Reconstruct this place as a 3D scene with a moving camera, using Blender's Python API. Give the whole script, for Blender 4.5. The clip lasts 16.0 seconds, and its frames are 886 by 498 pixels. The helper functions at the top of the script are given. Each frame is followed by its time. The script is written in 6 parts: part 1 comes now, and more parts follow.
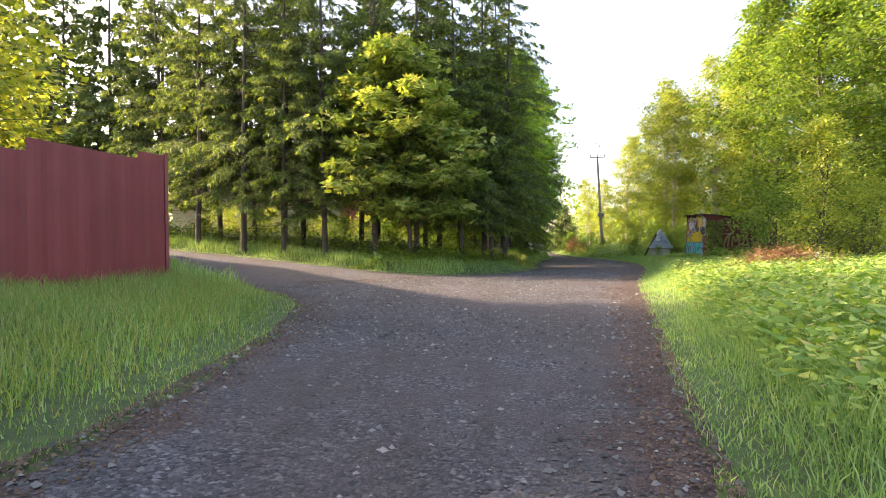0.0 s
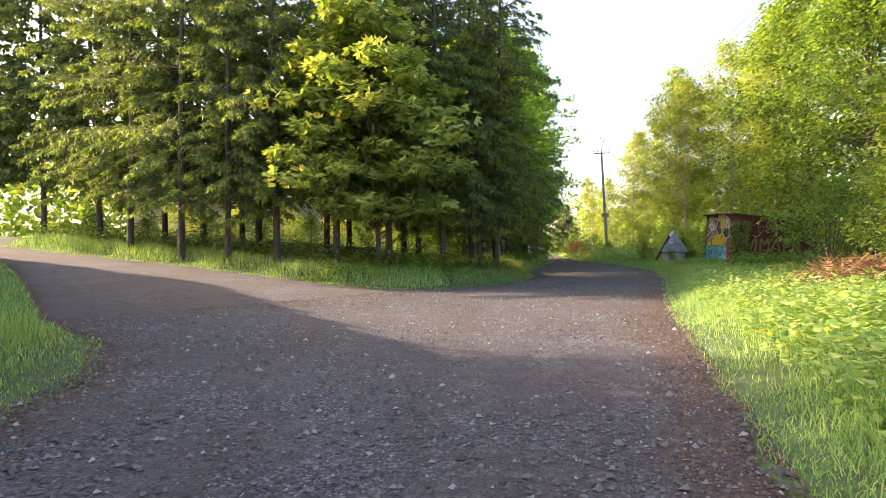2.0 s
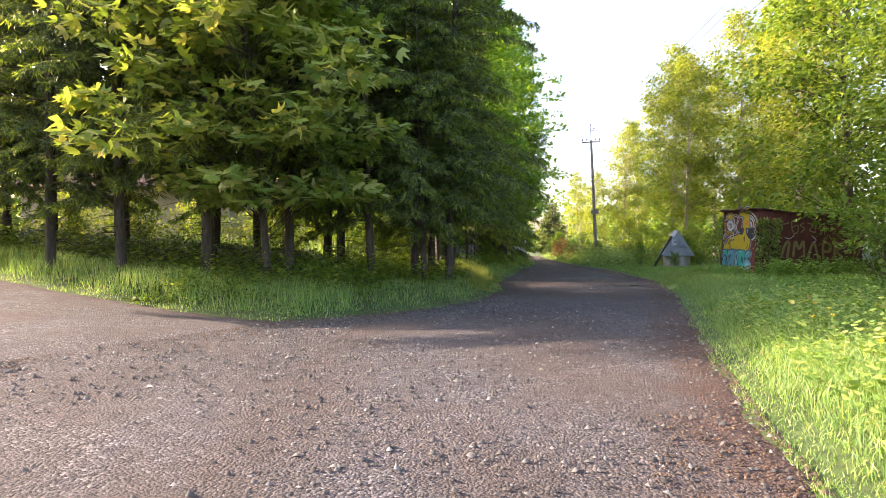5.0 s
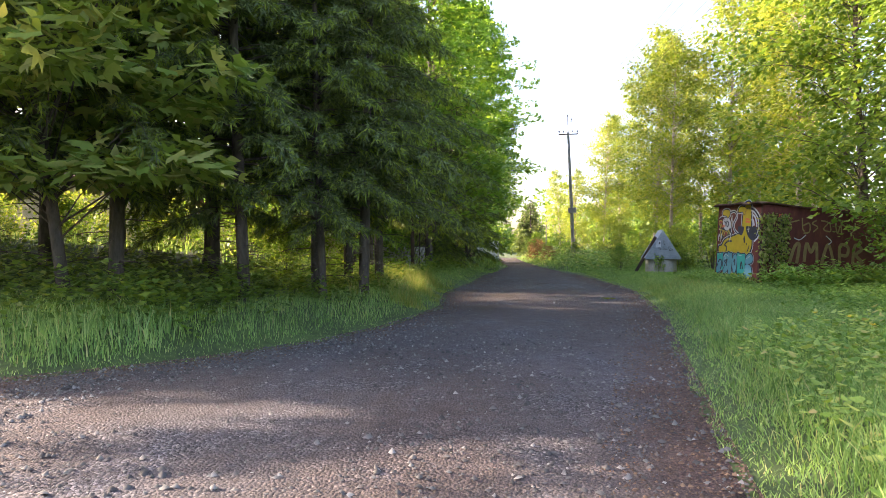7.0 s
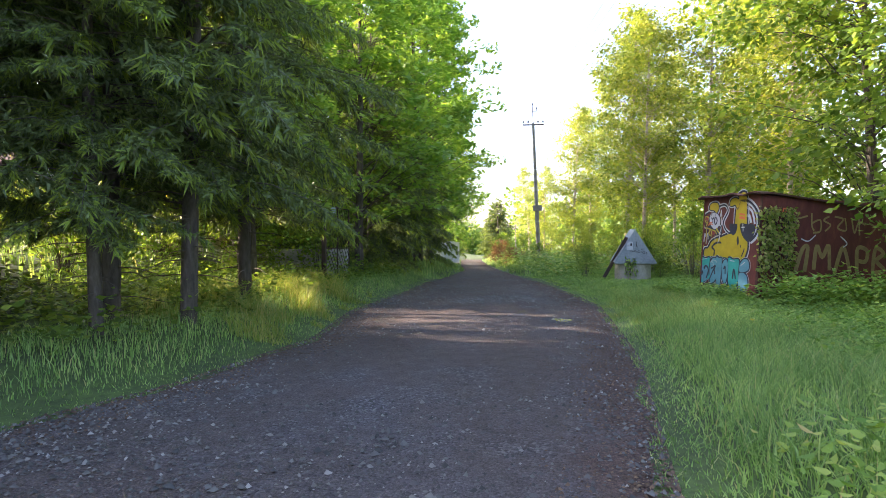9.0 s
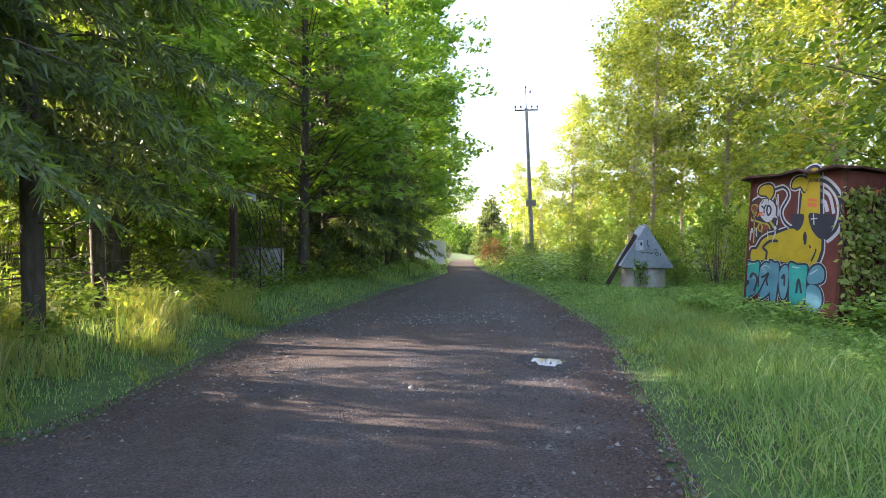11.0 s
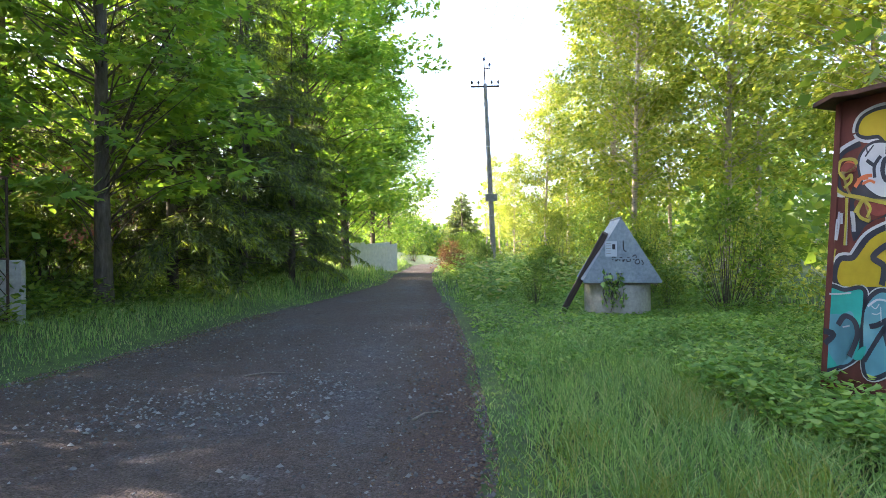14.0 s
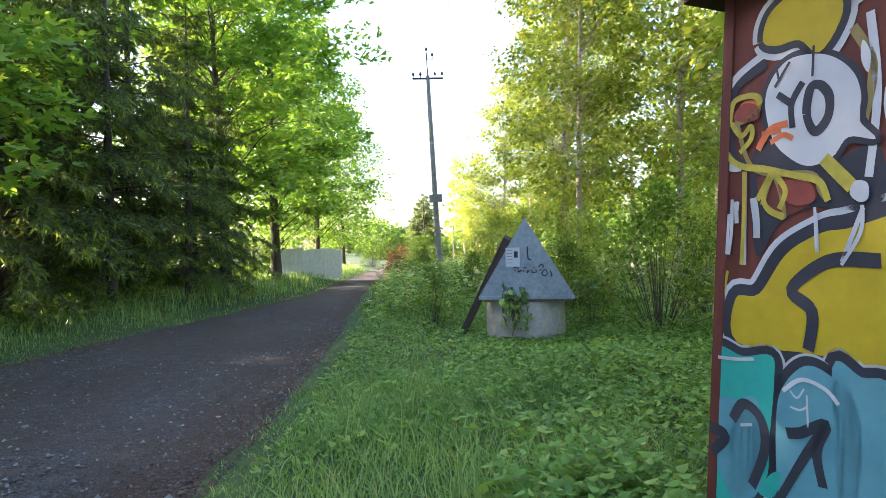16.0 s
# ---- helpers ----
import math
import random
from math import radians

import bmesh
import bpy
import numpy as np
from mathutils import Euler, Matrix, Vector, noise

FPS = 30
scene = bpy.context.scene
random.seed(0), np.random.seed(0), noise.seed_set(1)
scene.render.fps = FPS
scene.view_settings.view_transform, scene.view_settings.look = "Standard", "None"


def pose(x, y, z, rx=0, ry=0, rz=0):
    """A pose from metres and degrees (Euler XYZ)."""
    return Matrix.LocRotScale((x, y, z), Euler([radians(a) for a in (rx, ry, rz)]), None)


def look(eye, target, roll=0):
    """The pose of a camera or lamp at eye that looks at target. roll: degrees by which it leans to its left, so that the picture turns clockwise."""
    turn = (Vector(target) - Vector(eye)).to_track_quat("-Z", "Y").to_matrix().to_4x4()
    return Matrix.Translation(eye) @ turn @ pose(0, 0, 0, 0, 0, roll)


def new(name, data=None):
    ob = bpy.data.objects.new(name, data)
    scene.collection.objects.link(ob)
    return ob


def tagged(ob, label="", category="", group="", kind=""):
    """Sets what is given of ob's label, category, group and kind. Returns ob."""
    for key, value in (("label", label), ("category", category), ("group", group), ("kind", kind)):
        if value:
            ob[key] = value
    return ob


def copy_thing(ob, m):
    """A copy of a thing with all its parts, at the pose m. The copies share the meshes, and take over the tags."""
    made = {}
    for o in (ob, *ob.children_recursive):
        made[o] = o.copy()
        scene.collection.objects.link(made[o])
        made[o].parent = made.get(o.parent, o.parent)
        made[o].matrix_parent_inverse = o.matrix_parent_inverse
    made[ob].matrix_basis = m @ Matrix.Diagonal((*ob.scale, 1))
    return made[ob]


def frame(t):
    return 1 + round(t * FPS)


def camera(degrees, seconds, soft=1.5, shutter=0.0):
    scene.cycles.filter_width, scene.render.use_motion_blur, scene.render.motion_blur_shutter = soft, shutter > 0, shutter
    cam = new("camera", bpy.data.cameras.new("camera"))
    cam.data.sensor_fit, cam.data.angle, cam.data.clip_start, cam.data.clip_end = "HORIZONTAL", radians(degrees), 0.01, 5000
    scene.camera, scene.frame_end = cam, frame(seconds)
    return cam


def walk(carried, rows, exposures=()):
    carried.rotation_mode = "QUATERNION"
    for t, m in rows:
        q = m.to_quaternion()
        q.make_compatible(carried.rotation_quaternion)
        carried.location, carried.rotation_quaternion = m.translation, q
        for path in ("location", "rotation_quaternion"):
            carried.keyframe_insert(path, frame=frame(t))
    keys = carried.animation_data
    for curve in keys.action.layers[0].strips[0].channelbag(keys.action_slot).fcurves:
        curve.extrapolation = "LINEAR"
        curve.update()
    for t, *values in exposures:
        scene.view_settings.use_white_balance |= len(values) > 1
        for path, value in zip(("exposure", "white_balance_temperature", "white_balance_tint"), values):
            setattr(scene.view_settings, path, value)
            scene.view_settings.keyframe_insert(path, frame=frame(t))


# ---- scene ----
cam = camera(75.8, 16.0, soft=0.75)
PATH = [
    (0, (0.072, 0.052, 1.126), (0.085, 1.892, 1.119), -0.8),
    (0.5, (0.272, 1.018, 1.152), (0.283, 2.858, 1.147), -1.0),
    (1, (0.506, 2.065, 1.171), (0.520, 3.905, 1.164), -0.8),
    (1.5, (0.753, 3.157, 1.210), (0.759, 4.997, 1.205), -0.9),
    (2, (0.974, 4.163, 1.284), (0.982, 6.003, 1.281), -0.9),
    (2.5, (1.199, 5.216, 1.331), (1.209, 7.056, 1.328), -0.9),
    (3, (1.466, 6.230, 1.390), (1.484, 8.070, 1.388), -1.0),
    (5.5, (3.003, 11.266, 1.443), (3.062, 13.105, 1.429), -0.1),
    (6, (3.438, 12.296, 1.452), (3.527, 14.134, 1.440), -0.3),
    (6.5, (3.866, 13.377, 1.448), (3.960, 15.214, 1.438), -0.2),
    (7, (4.317, 14.358, 1.464), (4.412, 16.196, 1.453), -0.3),
    (7.5, (4.770, 15.389, 1.478), (4.870, 17.226, 1.464), -0.2),
    (8, (5.237, 16.389, 1.468), (5.353, 18.225, 1.456), -0.2),
    (8.5, (5.710, 17.428, 1.473), (5.849, 19.263, 1.461), -0.2),
    (9, (6.145, 18.405, 1.502), (6.318, 20.236, 1.492), -0.2),
    (11.5, (7.919, 23.493, 1.488), (8.095, 25.325, 1.476), -0.1),
    (12, (8.319, 24.525, 1.479), (8.490, 26.358, 1.468), -0.2),
    (12.5, (8.847, 25.490, 1.531), (9.020, 27.321, 1.519), -0.3),
    (13, (9.329, 26.399, 1.544), (9.503, 28.231, 1.536), -0.4),
    (13.5, (9.890, 27.226, 1.560), (10.085, 29.056, 1.553), -0.4),
    (14, (10.461, 28.052, 1.555), (10.673, 29.879, 1.549), -0.6),
    (14.5, (11.091, 28.720, 1.530), (11.392, 30.535, 1.524), -0.6),
    (15, (11.709, 29.421, 1.500), (12.045, 31.230, 1.495), -0.8),
    (15.5, (12.231, 29.822, 1.542), (12.572, 31.630, 1.539), -0.9),
    (16, (12.612, 30.071, 1.624), (12.886, 31.891, 1.627), -1.3),
]
walk(cam, [(t, look(eye, target, roll)) for t, eye, target, roll in PATH], exposures=[(0, 2.42, 7200, 24), (3, 2.34, 7000, 25), (6, 2.52, 6800, 27), (9, 2.8, 6350, 27), (12, 2.88, 6300, 23), (14, 2.97, 6150, 22), (16, 2.94, 6100, 22)])
# ---------- exposure, sky and sun ----------
SUN_DIR = Vector((-0.95, 0.30, 0.33)).normalized()
world = bpy.data.worlds.new("sky_world")
scene.world = world
world.use_nodes = True
wn = world.node_tree
sky = wn.nodes.new("ShaderNodeTexSky")
sky.sky_type = "NISHITA"
sky.sun_disc = False
sky.sun_elevation = math.asin(SUN_DIR.z)
sky.sun_rotation = math.atan2(SUN_DIR.x, SUN_DIR.y)
sky.air_density, sky.dust_density, sky.ozone_density = 1.0, 3.5, 1.0
wn.links.new(sky.outputs[0], wn.nodes["Background"].inputs[0])
wn.nodes["Background"].inputs[1].default_value = 0.15
sun = new("sun", bpy.data.lights.new("sun", "SUN"))
sun.data.energy, sun.data.angle, sun.data.color = 3.5, radians(0.6), (1.0, 0.86, 0.66)
sun.matrix_world = look(SUN_DIR * 100, (0, 0, 0))


# ---------- materials ----------
def ramp_into(nt, fac, stops):
    r = nt.nodes.new("ShaderNodeValToRGB")
    while len(r.color_ramp.elements) < len(stops):
        r.color_ramp.elements.new(0.5)
    for e, (p, c) in zip(r.color_ramp.elements, stops):
        e.position, e.color = p, (*c, 1)
    nt.links.new(fac, r.inputs[0])
    return r.outputs[0]


def noise_out(nt, scale, detail=4.0, rough=0.6, stretch=None):
    tc = nt.nodes.new("ShaderNodeTexCoord")
    n = nt.nodes.new("ShaderNodeTexNoise")
    n.inputs["Scale"].default_value, n.inputs["Detail"].default_value, n.inputs["Roughness"].default_value = scale, detail, rough
    src = tc.outputs["Object"]
    if stretch:
        m = nt.nodes.new("ShaderNodeMapping")
        m.inputs["Scale"].default_value = stretch
        nt.links.new(src, m.inputs[0])
        src = m.outputs[0]
    nt.links.new(src, n.inputs["Vector"])
    return n.outputs[0]


def mixed(nt, a, b, fac, mode="MIX"):
    m = nt.nodes.new("ShaderNodeMix")
    m.data_type, m.blend_type = "RGBA", mode
    for key, v in ((0, fac), (6, a), (7, b)):
        if isinstance(v, (int, float)):
            m.inputs[key].default_value = v
        elif isinstance(v, tuple):
            m.inputs[key].default_value = (*v, 1)
        else:
            nt.links.new(v, m.inputs[key])
    return m.outputs[2]


def bumped(nt, bsdf, height, strength, dist):
    b = nt.nodes.new("ShaderNodeBump")
    b.inputs["Strength"].default_value, b.inputs["Distance"].default_value = strength, dist
    nt.links.new(height, b.inputs["Height"])
    nt.links.new(b.outputs[0], bsdf.inputs["Normal"])


def surface(name, fine, coarse=None, fine_scale=30, coarse_scale=1.2, rough=0.85, metal=0.0, bump=0.4, bump_dist=0.01, stretch=None):
    """Grain from `fine` (ramp stops) and broad stains from `coarse` (stops that multiply it)."""
    m = bpy.data.materials.new(name)
    m.use_nodes = True
    nt = m.node_tree
    bsdf = nt.nodes["Principled BSDF"]
    f = noise_out(nt, fine_scale, 6, 0.65, stretch)
    col = ramp_into(nt, f, fine)
    if coarse:
        col = mixed(nt, col, ramp_into(nt, noise_out(nt, coarse_scale, 4, 0.6, stretch), coarse), 1.0, "MULTIPLY")
    nt.links.new(col, bsdf.inputs["Base Color"])
    bsdf.inputs["Roughness"].default_value, bsdf.inputs["Metallic"].default_value = rough, metal
    if bump:
        bumped(nt, bsdf, f, bump, bump_dist)
    return m


def foliage(name, stops, glow=0.45, rough=0.5):
    """Leaves: a tone for each leaf, light shining through."""
    m = bpy.data.materials.new(name)
    m.use_nodes = True
    nt = m.node_tree
    bsdf = nt.nodes["Principled BSDF"]
    geo = nt.nodes.new("ShaderNodeNewGeometry")
    col = ramp_into(nt, geo.outputs["Random Per Island"], stops)
    col = mixed(nt, col, ramp_into(nt, noise_out(nt, 0.6, 3), [(0.3, (0.75, 0.8, 0.75)), (0.7, (1.15, 1.1, 1.0))]), 1.0, "MULTIPLY")
    nt.links.new(col, bsdf.inputs["Base Color"])
    bsdf.inputs["Roughness"].default_value = rough
    bsdf.inputs["Specular IOR Level"].default_value = 0.35
    tr = nt.nodes.new("ShaderNodeBsdfTranslucent")
    nt.links.new(mixed(nt, col, (1.5, 1.36, 0.58), 1.0, "MULTIPLY"), tr.inputs[0])
    mx = nt.nodes.new("ShaderNodeMixShader")
    mx.inputs[0].default_value = glow
    nt.links.new(bsdf.outputs[0], mx.inputs[1])
    nt.links.new(tr.outputs[0], mx.inputs[2])
    nt.links.new(mx.outputs[0], nt.nodes["Material Output"].inputs[0])
    return m


def plain(name, colour, rough=0.7, metal=0.0, vary=0.12, scale=6.0, bump=0.0):
    """One colour with mottling: stronger where `vary` is larger."""
    lo, hi = tuple(c * (1 - vary) for c in colour), tuple(min(1, c * (1 + vary)) for c in colour)
    return surface(name, [(0.3, lo), (0.7, hi)], None, scale, 1, rough, metal, bump, 0.004)


M_SPRUCE = foliage("spruce_needles", [(0.0, (0.075, 0.115, 0.048)), (0.6, (0.125, 0.18, 0.07)), (1.0, (0.18, 0.25, 0.085))], 0.33)
M_SHOOT = foliage("spruce_shoots", [(0.0, (0.17, 0.27, 0.05)), (1.0, (0.28, 0.38, 0.07))], 0.45)
M_MAPLE = foliage("maple_leaf", [(0.0, (0.115, 0.25, 0.045)), (0.6, (0.195, 0.36, 0.062)), (1.0, (0.31, 0.45, 0.085))], 0.48)
M_MAPLE_PALE = foliage("pale_maple_leaf", [(0.0, (0.15, 0.25, 0.05)), (0.6, (0.26, 0.36, 0.09)), (1.0, (0.45, 0.46, 0.18))], 0.42)
M_BIRCH = foliage("birch_leaf", [(0.0, (0.155, 0.24, 0.04)), (0.6, (0.285, 0.365, 0.062)), (1.0, (0.43, 0.455, 0.105))], 0.5)
M_DARKLEAF = foliage("dark_leaf", [(0.0, (0.08, 0.16, 0.03)), (0.7, (0.16, 0.27, 0.05)), (1.0, (0.27, 0.36, 0.07))], 0.5)
# Weed leaf darkened in colour for the shade by shed and well.
M_WEED_SHADED = foliage("weed_leaf_shaded", [(0.0, (0.10, 0.22, 0.045)), (0.6, (0.19, 0.36, 0.08)), (1.0, (0.34, 0.48, 0.13))], 0.42, 0.55)
M_GRASS = foliage("grass_blade", [(0.0, (0.11, 0.22, 0.07)), (0.5, (0.23, 0.40, 0.14)), (0.9, (0.40, 0.56, 0.23)), (1.0, (0.52, 0.48, 0.28))], 0.4)
M_DRYGRASS = foliage("dry_grass_blade", [(0.0, (0.16, 0.26, 0.05)), (0.5, (0.25, 0.33, 0.08)), (1.0, (0.42, 0.40, 0.18))], 0.4)
M_WEED = foliage("weed_leaf", [(0.0, (0.13, 0.26, 0.05)), (0.5, (0.25, 0.40, 0.09)), (0.93, (0.44, 0.54, 0.16)), (1.0, (0.50, 0.42, 0.20))], 0.42, 0.55)
M_PETAL = plain("dandelion_yellow", (0.75, 0.55, 0.02), 0.6)
M_BLOOM = plain("cow_parsley_white", (0.75, 0.75, 0.68), 0.7)
M_DEAD = foliage("dead_brush", [(0.0, (0.16, 0.08, 0.04)), (1.0, (0.36, 0.21, 0.11))], 0.15, 0.9)
M_BARK = surface("bark_grey", [(0.3, (0.055, 0.045, 0.036)), (0.6, (0.13, 0.11, 0.09)), (0.8, (0.20, 0.18, 0.15))], [(0.3, (0.6, 0.6, 0.6)), (0.7, (1.1, 1.1, 1.05))], 14, 1.5, 0.95, 0, 0.9, 0.02, (1, 1, 0.25))
M_BIRCHBARK = surface("birch_bark", [(0.35, (0.12, 0.09, 0.07)), (0.45, (0.42, 0.36, 0.29)), (0.8, (0.60, 0.54, 0.45))], [(0.3, (0.7, 0.65, 0.6)), (0.7, (1.1, 1.1, 1.05))], 9, 1.2, 0.8, 0, 0.4, 0.01, (0.6, 0.6, 2.2))
M_SOIL = surface("verge_soil", [(0.3, (0.045, 0.065, 0.022)), (0.55, (0.075, 0.12, 0.03)), (0.8, (0.12, 0.16, 0.05))], [(0.3, (0.6, 0.6, 0.6)), (0.7, (1.15, 1.2, 1.0))], 9, 0.5, 0.95, 0, 0.8, 0.03)
M_STONE = foliage("pebble", [(0.0, (0.055, 0.053, 0.054)), (0.7, (0.13, 0.127, 0.125)), (0.93, (0.20, 0.195, 0.19)), (1.0, (0.32, 0.31, 0.30))], 0.0, 0.9)
M_PALE_STONE = foliage("pale_pebble", [(0.0, (0.07, 0.07, 0.075)), (0.6, (0.15, 0.15, 0.155)), (1.0, (0.30, 0.30, 0.30))], 0.0, 0.9)
M_CRUMB = foliage("earth_crumb", [(0.0, (0.06, 0.04, 0.03)), (0.6, (0.13, 0.085, 0.06)), (1.0, (0.22, 0.15, 0.10))], 0.0, 0.95)


def gravel_material():
    """Packed stones of two to three centimetres in dirt, with brown and blue-grey stretches."""
    m = bpy.data.materials.new("gravel_road")
    m.use_nodes = True
    nt = m.node_tree
    bsdf = nt.nodes["Principled BSDF"]
    tc = nt.nodes.new("ShaderNodeTexCoord")
    vo = nt.nodes.new("ShaderNodeTexVoronoi")
    vo.inputs["Scale"].default_value = 46
    nt.links.new(tc.outputs["Object"], vo.inputs["Vector"])
    sep = nt.nodes.new("ShaderNodeSeparateColor")
    nt.links.new(vo.outputs["Color"], sep.inputs[0])
    stones = ramp_into(nt, sep.outputs[0], [(0.0, (0.022, 0.021, 0.023)), (0.45, (0.07, 0.069, 0.073)), (0.85, (0.15, 0.148, 0.153)), (1.0, (0.28, 0.27, 0.27))])
    grain = noise_out(nt, 48, 8, 0.75)
    mottle = ramp_into(nt, noise_out(nt, 5, 6, 0.7), [(0.3, (0.72, 0.70, 0.68)), (0.7, (1.22, 1.2, 1.2))])
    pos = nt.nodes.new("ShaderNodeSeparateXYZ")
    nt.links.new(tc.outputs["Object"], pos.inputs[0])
    # Browner, with fewer stones, from y 19 on and fully by y 28.
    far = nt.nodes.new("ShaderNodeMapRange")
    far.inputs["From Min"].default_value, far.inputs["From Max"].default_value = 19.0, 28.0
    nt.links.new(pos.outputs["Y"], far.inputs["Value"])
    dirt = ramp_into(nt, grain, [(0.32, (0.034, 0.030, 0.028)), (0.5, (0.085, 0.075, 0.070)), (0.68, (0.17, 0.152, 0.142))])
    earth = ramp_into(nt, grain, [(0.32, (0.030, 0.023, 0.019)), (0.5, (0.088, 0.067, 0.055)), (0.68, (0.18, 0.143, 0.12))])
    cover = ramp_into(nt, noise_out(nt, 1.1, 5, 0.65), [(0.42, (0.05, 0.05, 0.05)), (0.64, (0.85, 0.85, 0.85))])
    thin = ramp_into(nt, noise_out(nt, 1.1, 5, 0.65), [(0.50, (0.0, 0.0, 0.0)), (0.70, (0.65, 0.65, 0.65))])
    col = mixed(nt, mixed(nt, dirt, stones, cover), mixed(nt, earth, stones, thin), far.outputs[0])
    tone = ramp_into(nt, noise_out(nt, 0.55, 4, 0.6, (1.0, 0.35, 1.0)), [(0.32, (0.90, 0.78, 0.72)), (0.5, (0.98, 0.95, 0.94)), (0.68, (1.05, 1.11, 1.22))])
    col = mixed(nt, mixed(nt, col, tone, 1.0, "MULTIPLY"), mottle, 1.0, "MULTIPLY")
    bare = nt.nodes.new("ShaderNodeAttribute")
    bare.attribute_name = "earth"
    litter = ramp_into(nt, noise_out(nt, 34, 8, 0.8), [(0.34, (0.022, 0.014, 0.011)), (0.5, (0.075, 0.045, 0.034)), (0.66, (0.17, 0.105, 0.078))])
    col = mixed(nt, col, litter, bare.outputs["Fac"])
    nt.links.new(col, bsdf.inputs["Base Color"])
    bsdf.inputs["Roughness"].default_value = 0.92
    dome = nt.nodes.new("ShaderNodeMath")
    dome.operation, dome.inputs[0].default_value = "SUBTRACT", 1.0
    nt.links.new(vo.outputs["Distance"], dome.inputs[1])
    bumped(nt, bsdf, mixed(nt, grain, dome.outputs[0], 0.6), 1.0, 0.034)
    return m


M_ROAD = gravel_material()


# ---------- helpers for building ----------
def link_part(name, me, material, parent=None, label=""):
    me.materials.append(material)
    ob = new(name, me)
    if parent is not None:
        ob.parent = parent
    if label:
        ob["label"] = label
    return ob


def part(name, bm, material, parent=None, label="", smooth=False):
    me = bpy.data.meshes.new(name)
    bm.normal_update()
    bm.to_mesh(me)
    bm.free()
    if smooth:
        me.polygons.foreach_set("use_smooth", [True] * len(me.polygons))
    return link_part(name, me, material, parent, label)


def raw_mesh(name, verts, faces):
    """A mesh from arrays: verts (n, 3) and faces, a list of (m, k) index arrays."""
    me = bpy.data.meshes.new(name)
    loops = np.concatenate([f.ravel() for f in faces]).astype(np.int32)
    sizes = np.concatenate([np.full(len(f), f.shape[1]) for f in faces]).astype(np.int32)
    starts = (np.cumsum(sizes) - sizes).astype(np.int32)
    me.vertices.add(len(verts))
    me.vertices.foreach_set("co", np.asarray(verts, np.float32).ravel())
    me.loops.add(len(loops))
    me.loops.foreach_set("vertex_index", loops)
    me.polygons.add(len(sizes))
    me.polygons.foreach_set("loop_start", starts)
    me.polygons.foreach_set("loop_total", sizes)
    me.update(calc_edges=True)
    return me


def unit(a):
    return a / np.maximum(np.linalg.norm(a, axis=1, keepdims=True), 1e-9)


def leaf_mesh(name, base, way, side, length, width):
    """Folded pointed leaves, four corners each."""
    n = len(base)
    up = np.cross(way, side)
    L, W = length[:, None], width[:, None]
    v = np.stack([base, base + way * L * 0.45 + side * W + up * W * 0.25, base + way * L - up * W * 0.2, base + way * L * 0.45 - side * W + up * W * 0.25], 1).reshape(-1, 3)
    return raw_mesh(name, v, [np.arange(4 * n).reshape(n, 4)])


def oval_mesh(name, base, way, side, length, width):
    """Pointed oval leaves of six corners, folded along the rib."""
    n, up = len(base), np.cross(way, side)
    L, W = length[:, None], width[:, None]
    cols = [base, base + way * L * 0.28 + side * W + up * W * 0.3, base + way * L * 0.62 + side * W * 0.8 + up * W * 0.2, base + way * L - up * W * 0.4, base + way * L * 0.62 - side * W * 0.8 + up * W * 0.2, base + way * L * 0.28 - side * W + up * W * 0.3]
    i = np.arange(n)[:, None] * 6
    return raw_mesh(name, np.stack(cols, 1).reshape(-1, 3), [i + np.array([[0, 1, 2, 3]]), i + np.array([[0, 3, 4, 5]])])


def needle_mesh(name, base, way, side, length, width):
    """Thin pointed slips, three corners each."""
    n = len(base)
    L, W = length[:, None], width[:, None]
    v = np.stack([base + side * W, base - side * W, base + way * L], 1).reshape(-1, 3)
    return raw_mesh(name, v, [np.arange(3 * n).reshape(n, 3)])


LOBES = [(-80, 0.55), (-44, 0.92), (-21, 0.46), (0, 1.0), (21, 0.46), (44, 0.92), (80, 0.55)]


def maple_mesh(name, base, way, side, size):
    """Five-lobed leaves as fans round the stalk."""
    n, up = len(base), np.cross(way, side)
    cols = [base]
    for a, r in LOBES:
        cols.append(base + (way * math.cos(radians(a)) + side * math.sin(radians(a))) * (size * r)[:, None] - up * (size * r * r * 0.25)[:, None])
    v = np.stack(cols, 1).reshape(-1, 3)
    k = len(LOBES) + 1
    fan = np.array([(0, i, i + 1) for i in range(1, k - 1)])
    f = (np.arange(n)[:, None, None] * k + fan[None]).reshape(-1, 3)
    return raw_mesh(name, v, [f])


def tube(verts, faces, pts, radii, sides=6):
    """Adds a tapered tube along pts to the lists verts and faces."""
    start = len(verts)
    for i, p in enumerate(pts):
        d = (Vector(pts[min(i + 1, len(pts) - 1)]) - Vector(pts[max(i - 1, 0)])).normalized()
        a = d.orthogonal().normalized()
        b = d.cross(a)
        for k in range(sides):
            t = 2 * math.pi * k / sides
            verts.append(tuple(Vector(p) + (a * math.cos(t) + b * math.sin(t)) * radii[i]))
    for i in range(len(pts) - 1):
        for k in range(sides):
            k2 = (k + 1) % sides
            faces.append((start + i * sides + k, start + i * sides + k2, start + (i + 1) * sides + k2, start + (i + 1) * sides + k))


def tube_mesh(name, verts, faces):
    me = raw_mesh(name, np.array(verts), [np.array(faces)])
    me.polygons.foreach_set("use_smooth", [True] * len(me.polygons))
    return me


